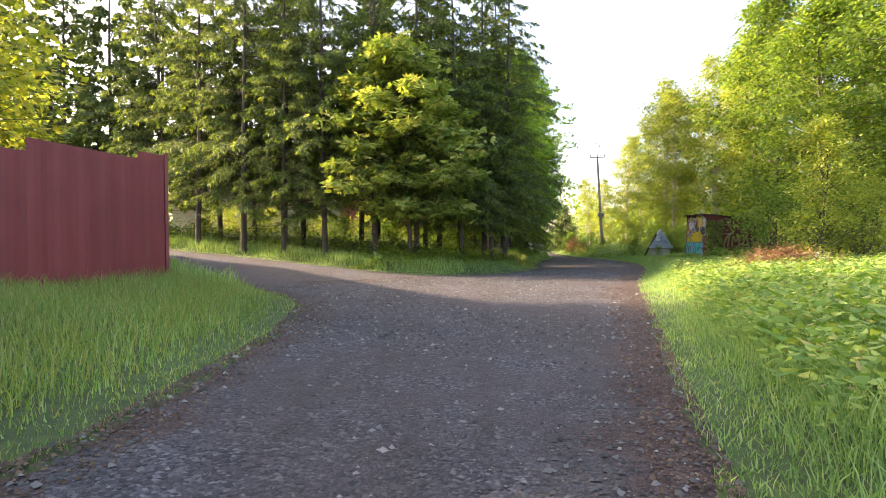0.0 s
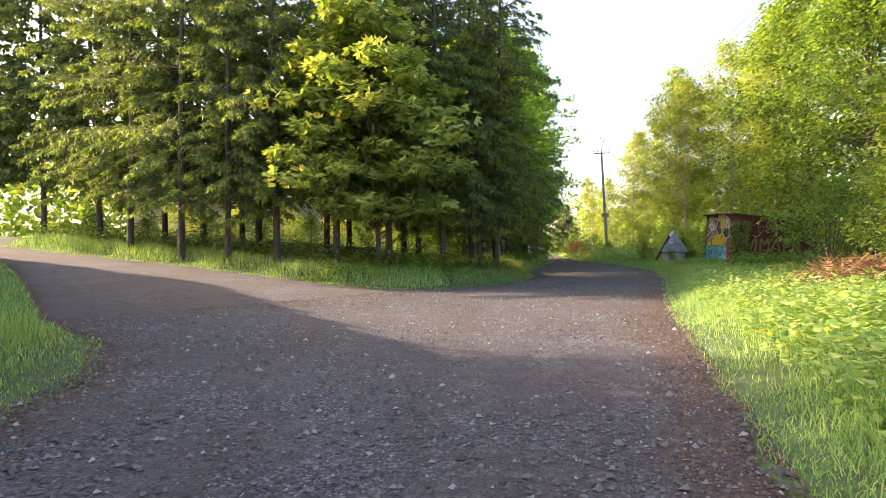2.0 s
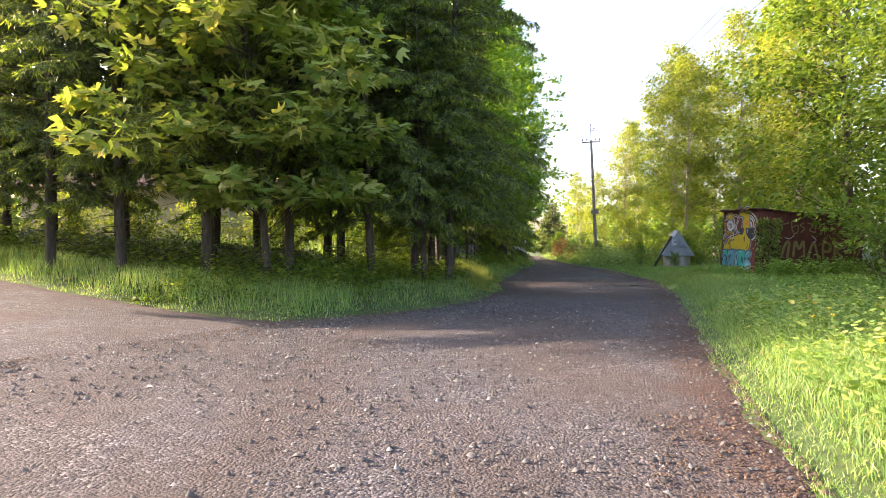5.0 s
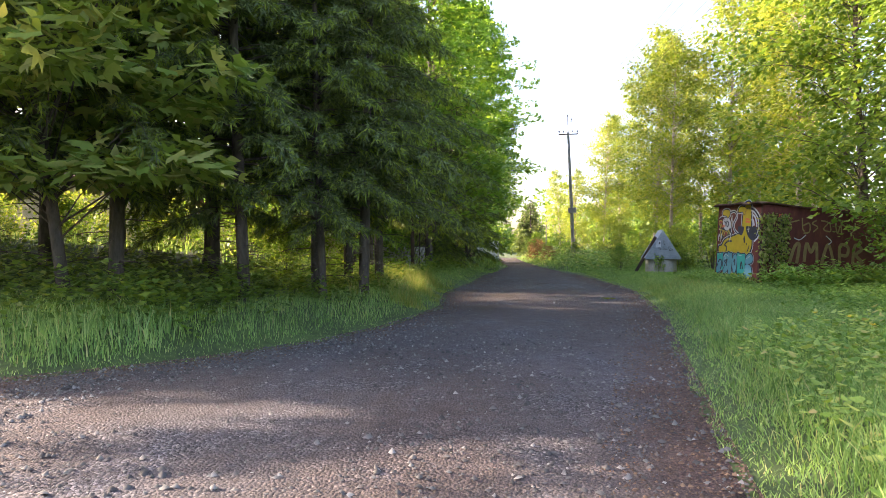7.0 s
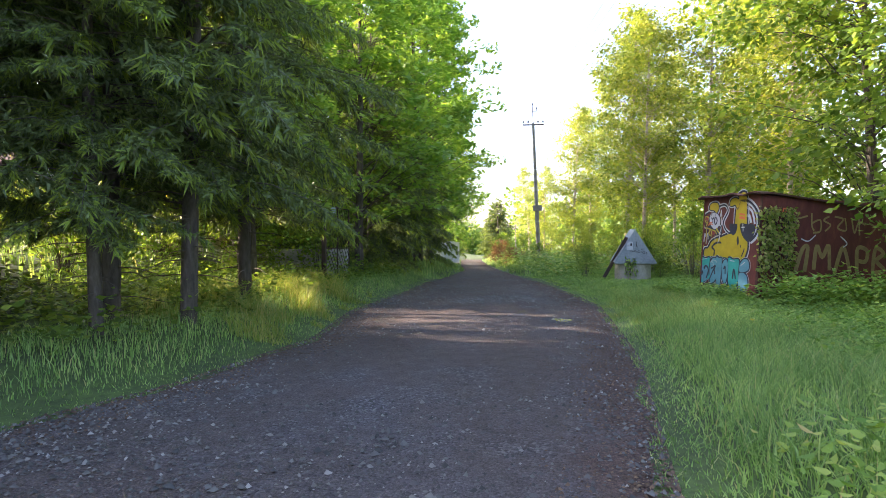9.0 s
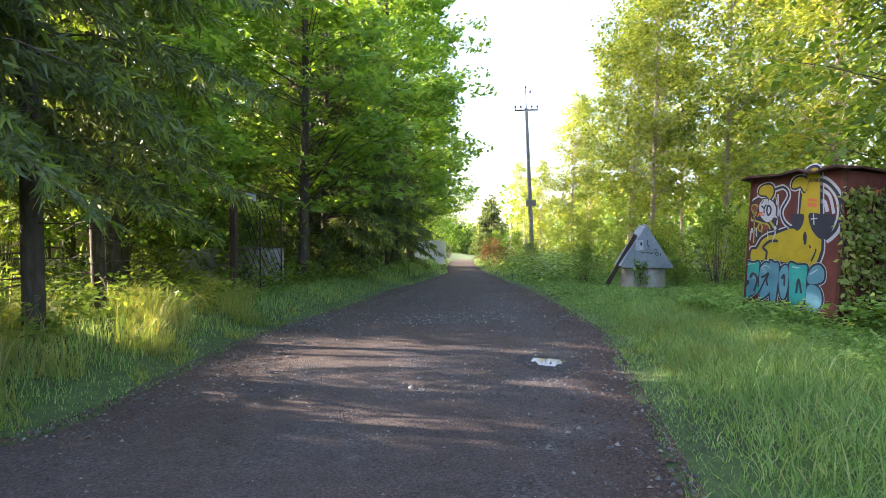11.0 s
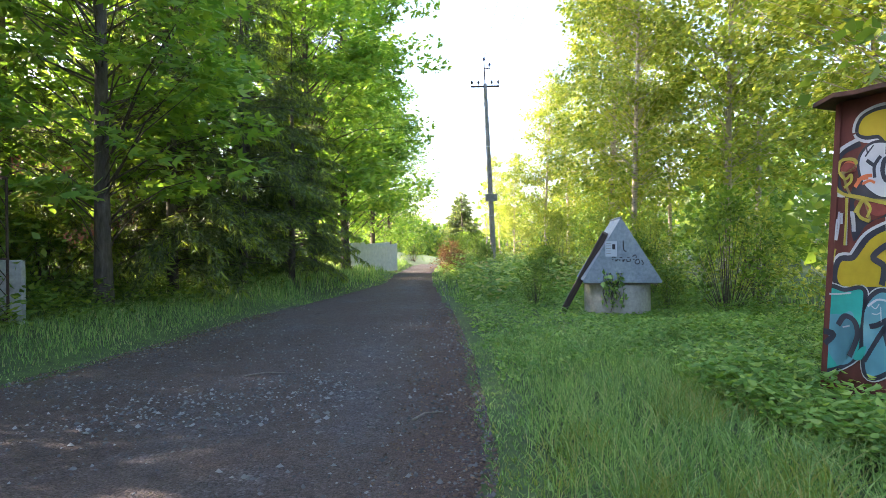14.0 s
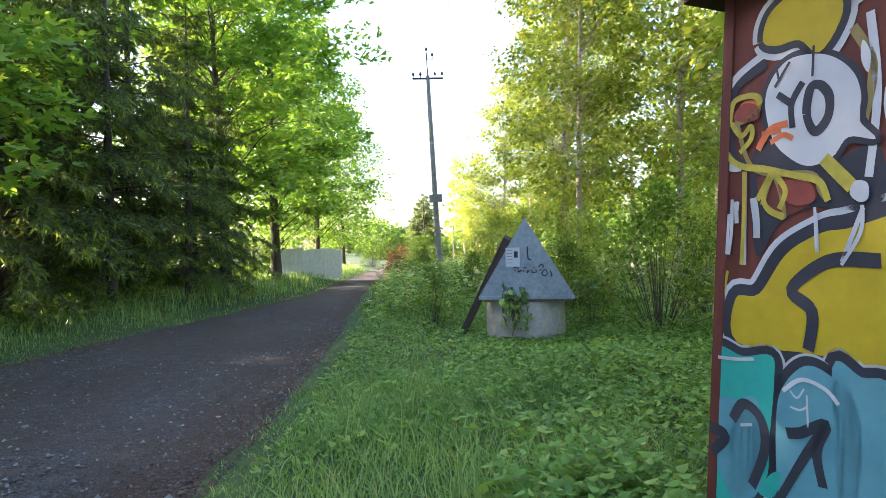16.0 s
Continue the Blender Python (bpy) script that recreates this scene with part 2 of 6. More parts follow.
def box(bm, x0, x1, y0, y1, z0, z1, bevel=0.0):
    r = bmesh.ops.create_cube(bm, size=1.0, matrix=Matrix.Translation(((x0 + x1) / 2, (y0 + y1) / 2, (z0 + z1) / 2)) @ Matrix.Diagonal((x1 - x0, y1 - y0, z1 - z0, 1)))
    if bevel:
        edges = list({e for v in r["verts"] for e in v.link_edges})
        bmesh.ops.bevel(bm, geom=edges, offset=bevel, segments=1, affect="EDGES")


def box_part(name, dims, material, parent=None, label="", bevel=0.0):
    bm = bmesh.new()
    box(bm, *dims, bevel)
    return part(name, bm, material, parent, label)


# ---------- lie of the land ----------
RIGHT_EDGE = [(-60, -9.5), (-20, -3.2), (-5, -0.9), (3.7, 1.75), (6.8, 2.75), (14.8, 5.35), (17.5, 6.3), (22.5, 8.2), (25.5, 9.4), (29.2, 10.5), (32, 11.3), (36, 11.8), (43.5, 12.4), (52, 12.9), (60, 13.6), (75, 15.5), (110, 22)]
LEFT_EDGE = [(-60, -14), (-20, -7.2), (-5, -3.2), (2.9, -1.75), (6.4, -1.8), (9.2, -2.2), (10.5, -2.9), (11.5, -4.2), (20.6, 0.0), (21.6, 1.3), (23.0, 2.7), (24.6, 3.7), (27.8, 4.9), (31.3, 5.2), (33.5, 5.7), (37.2, 6.7), (42, 7.7), (46.5, 9.0), (53, 10.7), (60, 11.3), (75, 13.2), (110, 19.5)]
BRANCH_NEAR = [(-60, 40), (-20, 25.6), (-14, 22.3), (-11, 19.6), (-9, 17.4), (-7, 15.0), (-4.2, 11.5)]
BRANCH_FAR = [(-60, 50), (-20, 28.0), (-13, 25.2), (-8, 23.9), (-4.5, 22.2), (-1.5, 20.9), (0.0, 20.6)]


def along(table, a):
    return np.interp(a, [p[0] for p in table], [p[1] for p in table])


def smooth01(a):
    a = np.clip(a, 0, 1)
    return a * a * (3 - 2 * a)


def off_road(x, y):
    """Metres outside the gravel (negative on it)."""
    x, y = np.asarray(x, float), np.asarray(y, float)
    le, ri = along(LEFT_EDGE, y), along(RIGHT_EDGE, y)
    main = np.maximum(le - x, x - ri) * 0.93
    bn, bf = along(BRANCH_NEAR, x), along(BRANCH_FAR, x)
    branch = np.maximum(np.maximum(bn - y, y - bf) * 0.9, x - 4.0)
    return np.minimum(main, branch)


def wave(x, y, f=1.0):
    return (np.sin(x * 1.3 * f + y * 0.7 * f) + np.sin(y * 1.7 * f - x * 0.6 * f + 1.3) + np.sin(x * 2.9 * f + 0.5) * np.sin(y * 2.3 * f)) / 3


def land(x, y):
    x, y = np.asarray(x, float), np.asarray(y, float)
    base = 0.1 * 1.2 * np.log1p(np.exp(np.clip(-x / 1.2, -30, 30)))
    base = np.minimum(base, 3.0) * (1 - 0.6 * smooth01((y - 27) / 12))
    d = off_road(x, y)
    mid = 0.5 * (along(LEFT_EDGE, y) + along(RIGHT_EDGE, y))
    right = x > mid
    bank = np.where(right, 0.16, np.where(y > 18, 0.38, 0.06)) * smooth01((d + 0.1) / 1.6)
    hump = np.where(right, 0.12 * smooth01((24 - y) / 8) * smooth01((d - 0.5) / 3), 0)
    rear = np.where(right, 0, np.where(y > 18, 0.75 * smooth01((d - 3.0) / 3.5), 0))
    return base + bank + hump + rear + 0.025 * wave(x, y) * smooth01(d / 1.0 + 0.3)


def land_at(x, y):
    return float(land(np.array([x]), np.array([y]))[0])


def sheet(name, xs, ys, zfun, material):
    X, Y = np.meshgrid(xs, ys)
    v = np.stack([X.ravel(), Y.ravel(), zfun(X, Y).ravel()], 1)
    nx, ny = len(xs), len(ys)
    i = np.arange(ny - 1)[:, None] * nx + np.arange(nx - 1)[None]
    f = np.stack([i, i + 1, i + 1 + nx, i + nx], -1).reshape(-1, 4)
    me = raw_mesh(name, v, [f])
    me.polygons.foreach_set("use_smooth", [True] * len(me.polygons))
    return link_part(name, me, material)


def spaced(lo, a, b, hi, step, n):
    return np.concatenate([lo + (a - lo) * (1 - np.linspace(1, 0, n, endpoint=False) ** 2), np.arange(a, b, step), b + (hi - b) * np.linspace(0, 1, n) ** 2])


def ground_z(X, Y):
    return land(X, Y) - 0.06 * (1 - smooth01((off_road(X, Y) + 0.35) / 0.3))


ground = sheet("ground", spaced(-900, -26, 34, 900, 0.4, 14), spaced(-900, -8, 75, 1500, 0.4, 14), ground_z, M_SOIL)
tagged(ground, "dark soil and turf under the grass", "ground", kind="structure")


def gravel_strip():
    """The roadway: a fine grid cut to the ragged edge of the gravel."""
    xs, ys = np.arange(-24, 24, 0.16), np.arange(-8, 80, 0.16)
    X, Y = np.meshgrid(xs, ys)
    d = off_road(X, Y) + 0.10 * wave(X, Y, 2.3) + 0.05 * wave(X, Y, 7.0)
    rut = 0.02 * wave(X, Y, 0.8) * smooth01(np.hypot(X - 9.58, Y - 29.5) / 0.9 - 0.5)
    Z = land(X, Y) + 0.008 + rut * smooth01(-d / 0.8) - 0.07 * smooth01((d + 0.16) / 0.22)
    keep = d < 0.2
    nx = len(xs)
    i = np.arange(len(ys) - 1)[:, None] * nx + np.arange(nx - 1)[None]
    f = np.stack([i, i + 1, i + 1 + nx, i + nx], -1).reshape(-1, 4)
    k = keep.ravel()
    f = f[k[f].all(1)]
    used = np.unique(f)
    back = np.full(k.size, -1)
    back[used] = np.arange(len(used))
    v = np.stack([X.ravel(), Y.ravel(), Z.ravel()], 1)[used]
    me = raw_mesh("road", v, [back[f]])
    strip = np.where(X > 0.5 * (along(LEFT_EDGE, Y) + along(RIGHT_EDGE, Y)), 0.75, 0.45)
    bare = smooth01((d + strip + 0.25 * wave(X, Y, 4.0)) / 0.4) * (Y > -5)
    me.attributes.new("earth", "FLOAT", "POINT").data.foreach_set("value", bare.ravel()[used].astype(np.float32))
    me.polygons.foreach_set("use_smooth", [True] * len(me.polygons))
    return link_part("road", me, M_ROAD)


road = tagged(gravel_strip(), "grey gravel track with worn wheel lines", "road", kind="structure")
# ---------- trees ----------
rng = np.random.default_rng(7)


def rand_dirs(n):
    return unit(rng.normal(size=(n, 3)))


def crosswise(way):
    return unit(np.cross(way, rand_dirs(len(way)) + 1e-3))


def thing(name, label, category, group="", kind=""):
    return tagged(new(name), label, category, group, kind)


def deciduous(name, label, height, radius, low, clumps, per, leaf, mat_leaf, mat_bark, trunk_r, group, kind_leaf="plain", droop=0.35, lean=0.0):
    """Trunk, limbs and a crown of separate leaf clumps inside an uneven egg."""
    ob = thing(name, label, "tree", group)
    top = Vector((lean * height, 0, height * 0.93))
    tv, tf = [], []
    spine = [Vector((0, 0, -0.3)).lerp(top, t) + Vector((0.10 * math.sin(5 * t + height), 0.10 * math.cos(4 * t), 0)) * (t * 1.5) for t in np.linspace(0, 1, 9)]
    tube(tv, tf, spine, [trunk_r * (1.25 if i == 0 else 1) * (1 - 0.88 * i / 8) for i in range(9)], 9)
    link_part("trunk", tube_mesh("trunk", tv, tf), mat_bark, ob)
    lv, lf = [], []
    base, way, scale = [], [], []
    for c in range(clumps):
        t = rng.uniform(0, 1) ** 0.85
        z = low + (height - low) * t
        prof = math.sin(math.pi * min(1, 0.18 + 0.80 * t)) ** 0.7
        a = rng.uniform(0, 2 * math.pi)
        r = radius * prof * (0.22 + 0.78 * rng.uniform() ** 0.6) * (0.82 + 0.25 * math.sin(3 * a + 7 * t + height))
        axis = Vector((0, 0, -0.3)).lerp(top, min(1, (z + 0.3) / (height * 0.93 + 0.3)))
        p = Vector((axis.x + r * math.cos(a), axis.y + r * math.sin(a), z))
        q = Vector((0, 0, -0.3)).lerp(top, max(0.08, min(0.97, (z - rng.uniform(0.1, 0.75) * r + 0.1) / (height * 0.93 + 0.3))))
        mid = q.lerp(p, 0.5) + Vector((0, 0, 0.08 * r))
        tube(lv, lf, [q, mid, p], [0.008 + 0.005 * r, 0.005 + 0.003 * r, 0.003], 4)
        n = int(per * rng.uniform(0.6, 1.4))
        cr = rng.uniform(0.55, 0.95) * (radius / 3.0) ** 0.4
        d = rand_dirs(n)
        d[:, 2] *= 0.32 if kind_leaf == "maple" else 0.55
        base.append(np.array(p) + d * cr * rng.uniform(0.35, 1.0, (n, 1)))
        out = unit(d + np.array([math.cos(a), math.sin(a), 0]) * 0.6 + rng.normal(size=(n, 3)) * 0.45)
        out[:, 2] -= droop
        way.append(unit(out))
        scale.append(np.full(n, leaf) * rng.uniform(0.65, 1.25, n))
    tagged(link_part("branchwork", tube_mesh("branchwork", lv, lf), mat_bark, ob), kind="stuff")
    base, way, scale = np.concatenate(base), np.concatenate(way), np.concatenate(scale)
    flat = unit(np.cross(way, np.array([0, 0, 1.0]) + rng.normal(size=way.shape) * 0.4))
    me = maple_mesh("crown", base, way, flat, scale) if kind_leaf == "maple" else leaf_mesh("crown", base, way, flat, scale, scale * 0.36)
    tagged(link_part("crown", me, mat_leaf, ob), kind="stuff")
    return ob


def spruce(label, height, radius, low, group, fine=True):
    """Whorls of drooping boughs, each hung with twigs of needles."""
    ob = thing("spruce_tree", label, "tree", group)
    tv, tf = [], []
    tube(tv, tf, [(0, 0, -0.4), (0.03, 0.02, height * 0.3), (-0.03, 0.03, height * 0.65), (0, 0, height)], [0.125, 0.10, 0.06, 0.015], 9)
    for k in range(14):
        z, a = rng.uniform(0.7, low + 0.6), rng.uniform(0, 6.28)
        L = rng.uniform(0.4, 1.3)
        tube(tv, tf, [(0, 0, z), (L * 0.5 * math.cos(a), L * 0.5 * math.sin(a), z - 0.02), (L * math.cos(a), L * math.sin(a), z - 0.15 * L)], [0.014, 0.009, 0.003], 3)
    link_part("trunk", tube_mesh("trunk", tv, tf), M_BARK, ob)
    bv, bf, base, way, size, tips, tipway = [], [], [], [], [], [], []
    z = low
    while z < height - 0.25:
        t = (z - low) / (height - low)
        L0 = radius * (1 - t) ** 0.75 * (0.72 + 0.28 * min(1, t * 8)) + 0.12
        for k in range(7 if t < 0.7 else 5):
            a = rng.uniform(0, 6.28)
            L = L0 * rng.uniform(0.55, 1.2)
            zb = z + rng.uniform(-0.28, 0.28)
            pts = []
            for s in np.linspace(0, 1, 5):
                pts.append(Vector((L * s * math.cos(a), L * s * math.sin(a), zb + 0.10 * L * math.sin(s * 2.2) - 0.30 * L * s * s * (1.1 - t))))
            tube(bv, bf, pts, [0.022 * (L / radius) + 0.006, 0.014, 0.010, 0.006, 0.003], 3)
            n = int(6 + L * 9)
            s = rng.uniform(0.18, 1.0, n) ** 0.8
            P = np.stack([np.interp(s, np.linspace(0, 1, 5), [p[i] for p in pts]) for i in range(3)], 1)
            sgn = rng.choice([-1, 1], n)[:, None]
            lat = np.array([-math.sin(a), math.cos(a), 0]) * sgn
            W = unit(lat * rng.uniform(0.3, 1.0, (n, 1)) + np.array([math.cos(a), math.sin(a), 0]) * 0.75 + np.array([0, 0, -1]) * rng.uniform(0.25, 1.2, (n, 1)))
            tl = (0.22 + 0.34 * (1 - s)) * (0.5 + 0.5 * L / radius) * 1.1
            for q in np.linspace(0, 0.97, 9) if fine else (0.1, 0.55):
                jit = unit(W + rng.normal(size=(n, 3)) * (0.75 if fine else 0.3) + np.array([0, 0, -0.25 * q]))
                base.append(P + W * (tl * q)[:, None])
                way.append(jit)
                size.append(tl * 0.27 + 0.06 if fine else tl * 0.8 + 0.07)
            far = s > 0.62
            tips.append(P[far] + W[far] * (tl[far] * 0.7)[:, None])
            tipway.append(unit(W[far] + np.array([0, 0, -0.5])))
        z += 0.40 + 0.10 * rng.uniform()
    tagged(link_part("branchwork", tube_mesh("branchwork", bv, bf), M_BARK, ob), kind="stuff")
    base, way, size = np.concatenate(base), np.concatenate(way), np.concatenate(size)
    crown = needle_mesh("crown", base, way, crosswise(way), size, size * 0.045 + 0.012) if fine else leaf_mesh("crown", base, way, crosswise(way), size, size * 0.2 + 0.01)
    tagged(link_part("crown", crown, M_SPRUCE, ob), kind="stuff")
    tips, tipway = np.concatenate(tips), np.concatenate(tipway)
    tips, tipway = np.repeat(tips, 4, 0), unit(np.repeat(tipway, 4, 0) + rng.normal(size=(4 * len(tips), 3)) * 0.35)
    tagged(link_part("young_growth", needle_mesh("young_growth", tips, tipway, crosswise(tipway), rng.uniform(0.12, 0.26, len(tips)), np.full(len(tips), 0.02)), M_SHOOT, ob, "pale fresh shoots at the bough ends"), kind="stuff")
    return ob


def placed(first, spots, seed):
    """Sets the first tree on the first spot and copies on the others: (x, y, scale)."""
    r = random.Random(seed)
    for i, (x, y, s) in enumerate(spots):
        m = pose(x, y, land_at(x, y) - 0.05, r.uniform(-1.5, 1.5), r.uniform(-1.5, 1.5), r.uniform(0, 360))
        if i == 0:
            first.matrix_basis = m @ Matrix.Diagonal((s, s, s, 1))
        else:
            c = copy_thing(first, m)
            c.scale = (s, s, s)
    return first


SPRUCE_A = [(-8.4, 24.8, 1.08), (-4.7, 24.0, 1.0), (-0.9, 24.6, 1.05), (1.1, 25.4, 0.95), (3.2, 27.1, 1.0), (3.4, 29.6, 1.02), (-13.4, 28.3, 1.05)]
SPRUCE_B = [(-10.8, 25.8, 1.05), (-6.5, 24.2, 0.95), (-2.6, 23.8, 1.08), (0.1, 26.6, 1.0), (2.2, 26.9, 1.05), (2.5, 25.9, 0.7), (2.7, 28.6, 0.95), (3.0, 32.0, 0.9)]
SPRUCE_REAR = [(-6.4, 27.4, 1.1), (-0.6, 28.3, 1.1), (-11, 29, 1.05), (-14.6, 30.2, 1.1), (-17.5, 30.8, 1.1), (-3.6, 27.0, 1.05), (-9, 28.2, 1.0), (-3.0, 29.0, 1.0), (-8.0, 30.0, 1.1), (-20.5, 31.5, 1.1), (-23.5, 33, 1.2), (-26, 34, 1.2)]
placed(spruce("dark green spruce with drooping boughs and bare lower trunk", 15.0, 3.0, 2.0, "spruces along the track"), SPRUCE_A, 1)
placed(spruce("tall dark spruce with thin hanging twigs", 13.5, 2.6, 2.2, "spruces along the track"), SPRUCE_B, 2)
placed(spruce("dark spruce standing behind the front row", 14.0, 2.9, 3.0, "spruces along the track", False), SPRUCE_REAR, 15)
# The last two are added to keep sun off the maples and track.
placed(spruce("shaded bushy spruce with boughs close to the ground, two added for shade", 9.5, 2.7, 0.9, "spruces along the track"), [(5.3, 43.2, 1.2), (6.2, 47.5, 1.2), (3.6, 45.6, 1.35), (7.0, 51.0, 1.05), (7.5, 48.4, 0.95), (6.6, 45.2, 1.05), (4.3, 46.4, 1.2), (1.6, 43.0, 1.1), (-2.5, 41.0, 1.1)], 13)
maple_pale = deciduous("maple_tree", "young maple with pale yellow-green drooping leaves", 8.6, 3.3, 1.9, 130, 62, 0.23, M_MAPLE_PALE, M_BARK, 0.10, "maples", "maple", 0.6, 0.2)
maple_pale.matrix_basis = pose(-1.1, 23.6, land_at(-1.1, 23.6) - 0.05, 0, 0, -95)
maple = deciduous("maple_tree", "spreading green maple with broad leaves", 16.0, 4.5, 2.2, 230, 62, 0.22, M_MAPLE, M_BARK, 0.19, "maples", "maple", 0.45)
placed(maple, [(2.2, 34.2, 0.74), (5.0, 40.2, 0.9), (7.9, 51.6, 1.02), (8.9, 57.4, 1.2), (2.5, 47.5, 1.0)], 4)
lime = deciduous("lime_tree", "leafy green lime tree along the track, half of them added for shade", 13.0, 4.2, 1.8, 210, 66, 0.21, M_MAPLE, M_BARK, 0.17, "trees farther along the track", "plain", 0.45)
# The first two and last two are added to shade the track and shed.
placed(lime, [(0.0, 36.8, 0.8), (1.9, 35.3, 0.66), (10.2, 66.0, 1.05), (11.5, 76.0, 1.0), (7.5, 70, 1.1), (5.0, 60, 1.2), (-1.5, 38.6, 0.9), (1.4, 39.8, 0.72)], 14)
birch = deciduous("birch_tree", "tall sunlit birch with small yellow-green leaves", 16.5, 3.4, 3.4, 220, 58, 0.2, M_BIRCH, M_BIRCHBARK, 0.15, "birches beyond the verge", "plain", 0.5, 0.02)
placed(birch, [(23.2, 47.6, 1.0), (21.5, 54, 1.0), (24.0, 60, 1.05), (22.5, 68, 0.85), (27, 76, 0.95), (23.2, 80, 0.62), (20.0, 48.5, 0.85), (26, 44, 1.1), (22.0, 39.6, 0.95), (29, 54, 1.15), (31, 66, 1.1), (24, 90, 0.7), (27, 36, 1.1)], 5)
aspen = deciduous("aspen_tree", "leafy green tree with dense foliage behind the shed", 12.0, 3.7, 0.7, 210, 80, 0.18, M_DARKLEAF, M_BARK, 0.14, "trees behind the shed", "plain", 0.4)
placed(aspen, [(20.9, 34.4, 1.32), (18.4, 27.2, 1.05), (22.5, 30, 1.35), (20.0, 22.0, 1.2), (28, 31, 1.3), (24, 24, 1.4)], 6)
golden = deciduous("young_tree", "sunlit yellow-green young tree beyond the red fence, five of seven added unseen for shade", 8.0, 3.0, 1.0, 100, 60, 0.19, M_BIRCH, M_BARK, 0.1, "trees behind the red fence")
# The last five stand out of view, added to shade the near track.
placed(golden, [(-10.0, 11.2, 0.95), (-12.5, 13.4, 0.9), (-9.2, 7.4, 0.95), (-9.0, 3.6, 1.0), (-10, -1, 1.0), (-11.8, 8.4, 1.05), (-12, 4.8, 1.0)], 8)


def bush(label, height, radius, clumps, per, leaf, mat_leaf, group):
    ob = thing("bush", label, "bush", group)
    lv, lf, base, way = [], [], [], []
    for c in range(clumps):
        a, t = rng.uniform(0, 6.28), rng.uniform(0.1, 1)
        r = radius * rng.uniform(0.2, 1) * math.sin(math.pi * min(1, 0.25 + 0.72 * t)) ** 0.6
        p = Vector((r * math.cos(a), r * math.sin(a), height * t))
        tube(lv, lf, [(p.x * 0.1, p.y * 0.1, -0.15), (p.x * 0.6, p.y * 0.6, p.z * 0.6), p], [0.009, 0.006, 0.003], 3)
        n = int(per * rng.uniform(0.6, 1.4))
        d = rand_dirs(n)
        base.append(np.array(p) + d * rng.uniform(0.05, 0.42, (n, 1)))
        way.append(unit(d + np.array([math.cos(a), math.sin(a), 0.1]) * 0.5))
    tagged(link_part("branchwork", tube_mesh("branchwork", lv, lf), M_BARK, ob), kind="stuff")
    base, way = np.concatenate(base), np.concatenate(way)
    size = leaf * rng.uniform(0.6, 1.3, len(base))
    flat = unit(np.cross(way, np.array([0, 0, 1.0]) + rng.normal(size=way.shape) * 0.4))
    tagged(link_part("foliage", leaf_mesh("leaves", base, way, flat, size, size * 0.36), mat_leaf, ob), kind="stuff")
    return ob


placed(bush("bright green willow bush on the verge", 3.6, 1.9, 60, 55, 0.12, M_BIRCH, "bushes by the verge"), [(16.0, 23.5, 1.0), (18.2, 21, 1.2), (14.8, 19.5, 0.75), (18.5, 16.5, 1.1), (17.4, 42.0, 0.6), (19, 45, 0.6), (18.4, 36.0, 0.7), (19.8, 41.2, 0.6), (21.6, 44, 0.7), (17.9, 46.5, 0.7), (20.5, 50, 1.0), (17.5, 49, 0.7), (19.5, 58, 0.9), (21.5, 64, 1.0), (22, 74, 1.0)], 9)
tall_shrub = deciduous("young_tree", "sunlit young tree with small pale leaves behind the brush pile", 4.4, 1.5, 0.5, 75, 85, 0.10, M_BIRCH, M_BARK, 0.05, "bushes by the verge")
tall_shrub.matrix_basis = pose(11.5, 16.9, land_at(11.5, 16.9) - 0.05, 0, 0, 40)
placed(bush("dark leafy shrub with dense foliage", 2.6, 1.6, 50, 48, 0.11, M_DARKLEAF, "bushes by the verge"), [(16.8, 27.5, 1.2), (18.0, 25.0, 1.4), (17.6, 39.0, 0.9), (16.9, 41.5, 0.6), (14.0, 40.6, 0.42), (16.7, 39.7, 0.36), (12.6, 21.2, 1.1), (14.6, 21.8, 1.2), (15.8, 45.5, 0.5), (15.2, 52, 0.55), (16.2, 60, 0.8), (15.5, 66, 0.8), (17, 72, 0.9), (2.0, 40.5, 0.8), (1.5, 44, 0.9), (12.5, 14, 0.5), (18.5, 80, 1.0), (14, 84, 1.0), (10, 84, 1.2)], 10)

placed(bush("reddish-brown dry shrub beside the far track", 2.0, 1.3, 40, 50, 0.12, M_DEAD, "far shrubs"), [(15.0, 63, 0.9), (14.6, 56.5, 0.6)], 16)


# ---------- the red fence ----------
M_RED = surface("red_paint", [(0.3, (0.19, 0.030, 0.032)), (0.7, (0.25, 0.042, 0.042))], [(0.3, (0.8, 0.8, 0.8)), (0.7, (1.08, 1.05, 1.05))], 3, 0.7, 0.55, 0, 0.15, 0.004, (1, 1, 0.3))
M_RUST = surface("rusty_maroon_paint", [(0.25, (0.10, 0.030, 0.022)), (0.55, (0.15, 0.042, 0.036)), (0.8, (0.22, 0.085, 0.045))], [(0.35, (0.65, 0.6, 0.6)), (0.65, (1.15, 1.05, 1.0))], 7, 0.9, 0.7, 0.1, 0.3, 0.006, (1, 1, 0.4))
M_ROOFIRON = surface("rusty_roof_sheet", [(0.3, (0.045, 0.028, 0.024)), (0.7, (0.13, 0.06, 0.045))], [(0.3, (0.7, 0.7, 0.7)), (0.7, (1.2, 1.1, 1.0))], 8, 1, 0.75, 0.2, 0.4)
M_IRON = surface("dark_rusty_iron", [(0.3, (0.03, 0.022, 0.018)), (0.7, (0.09, 0.05, 0.035))], None, 12, 1, 0.8, 0.3, 0.3)
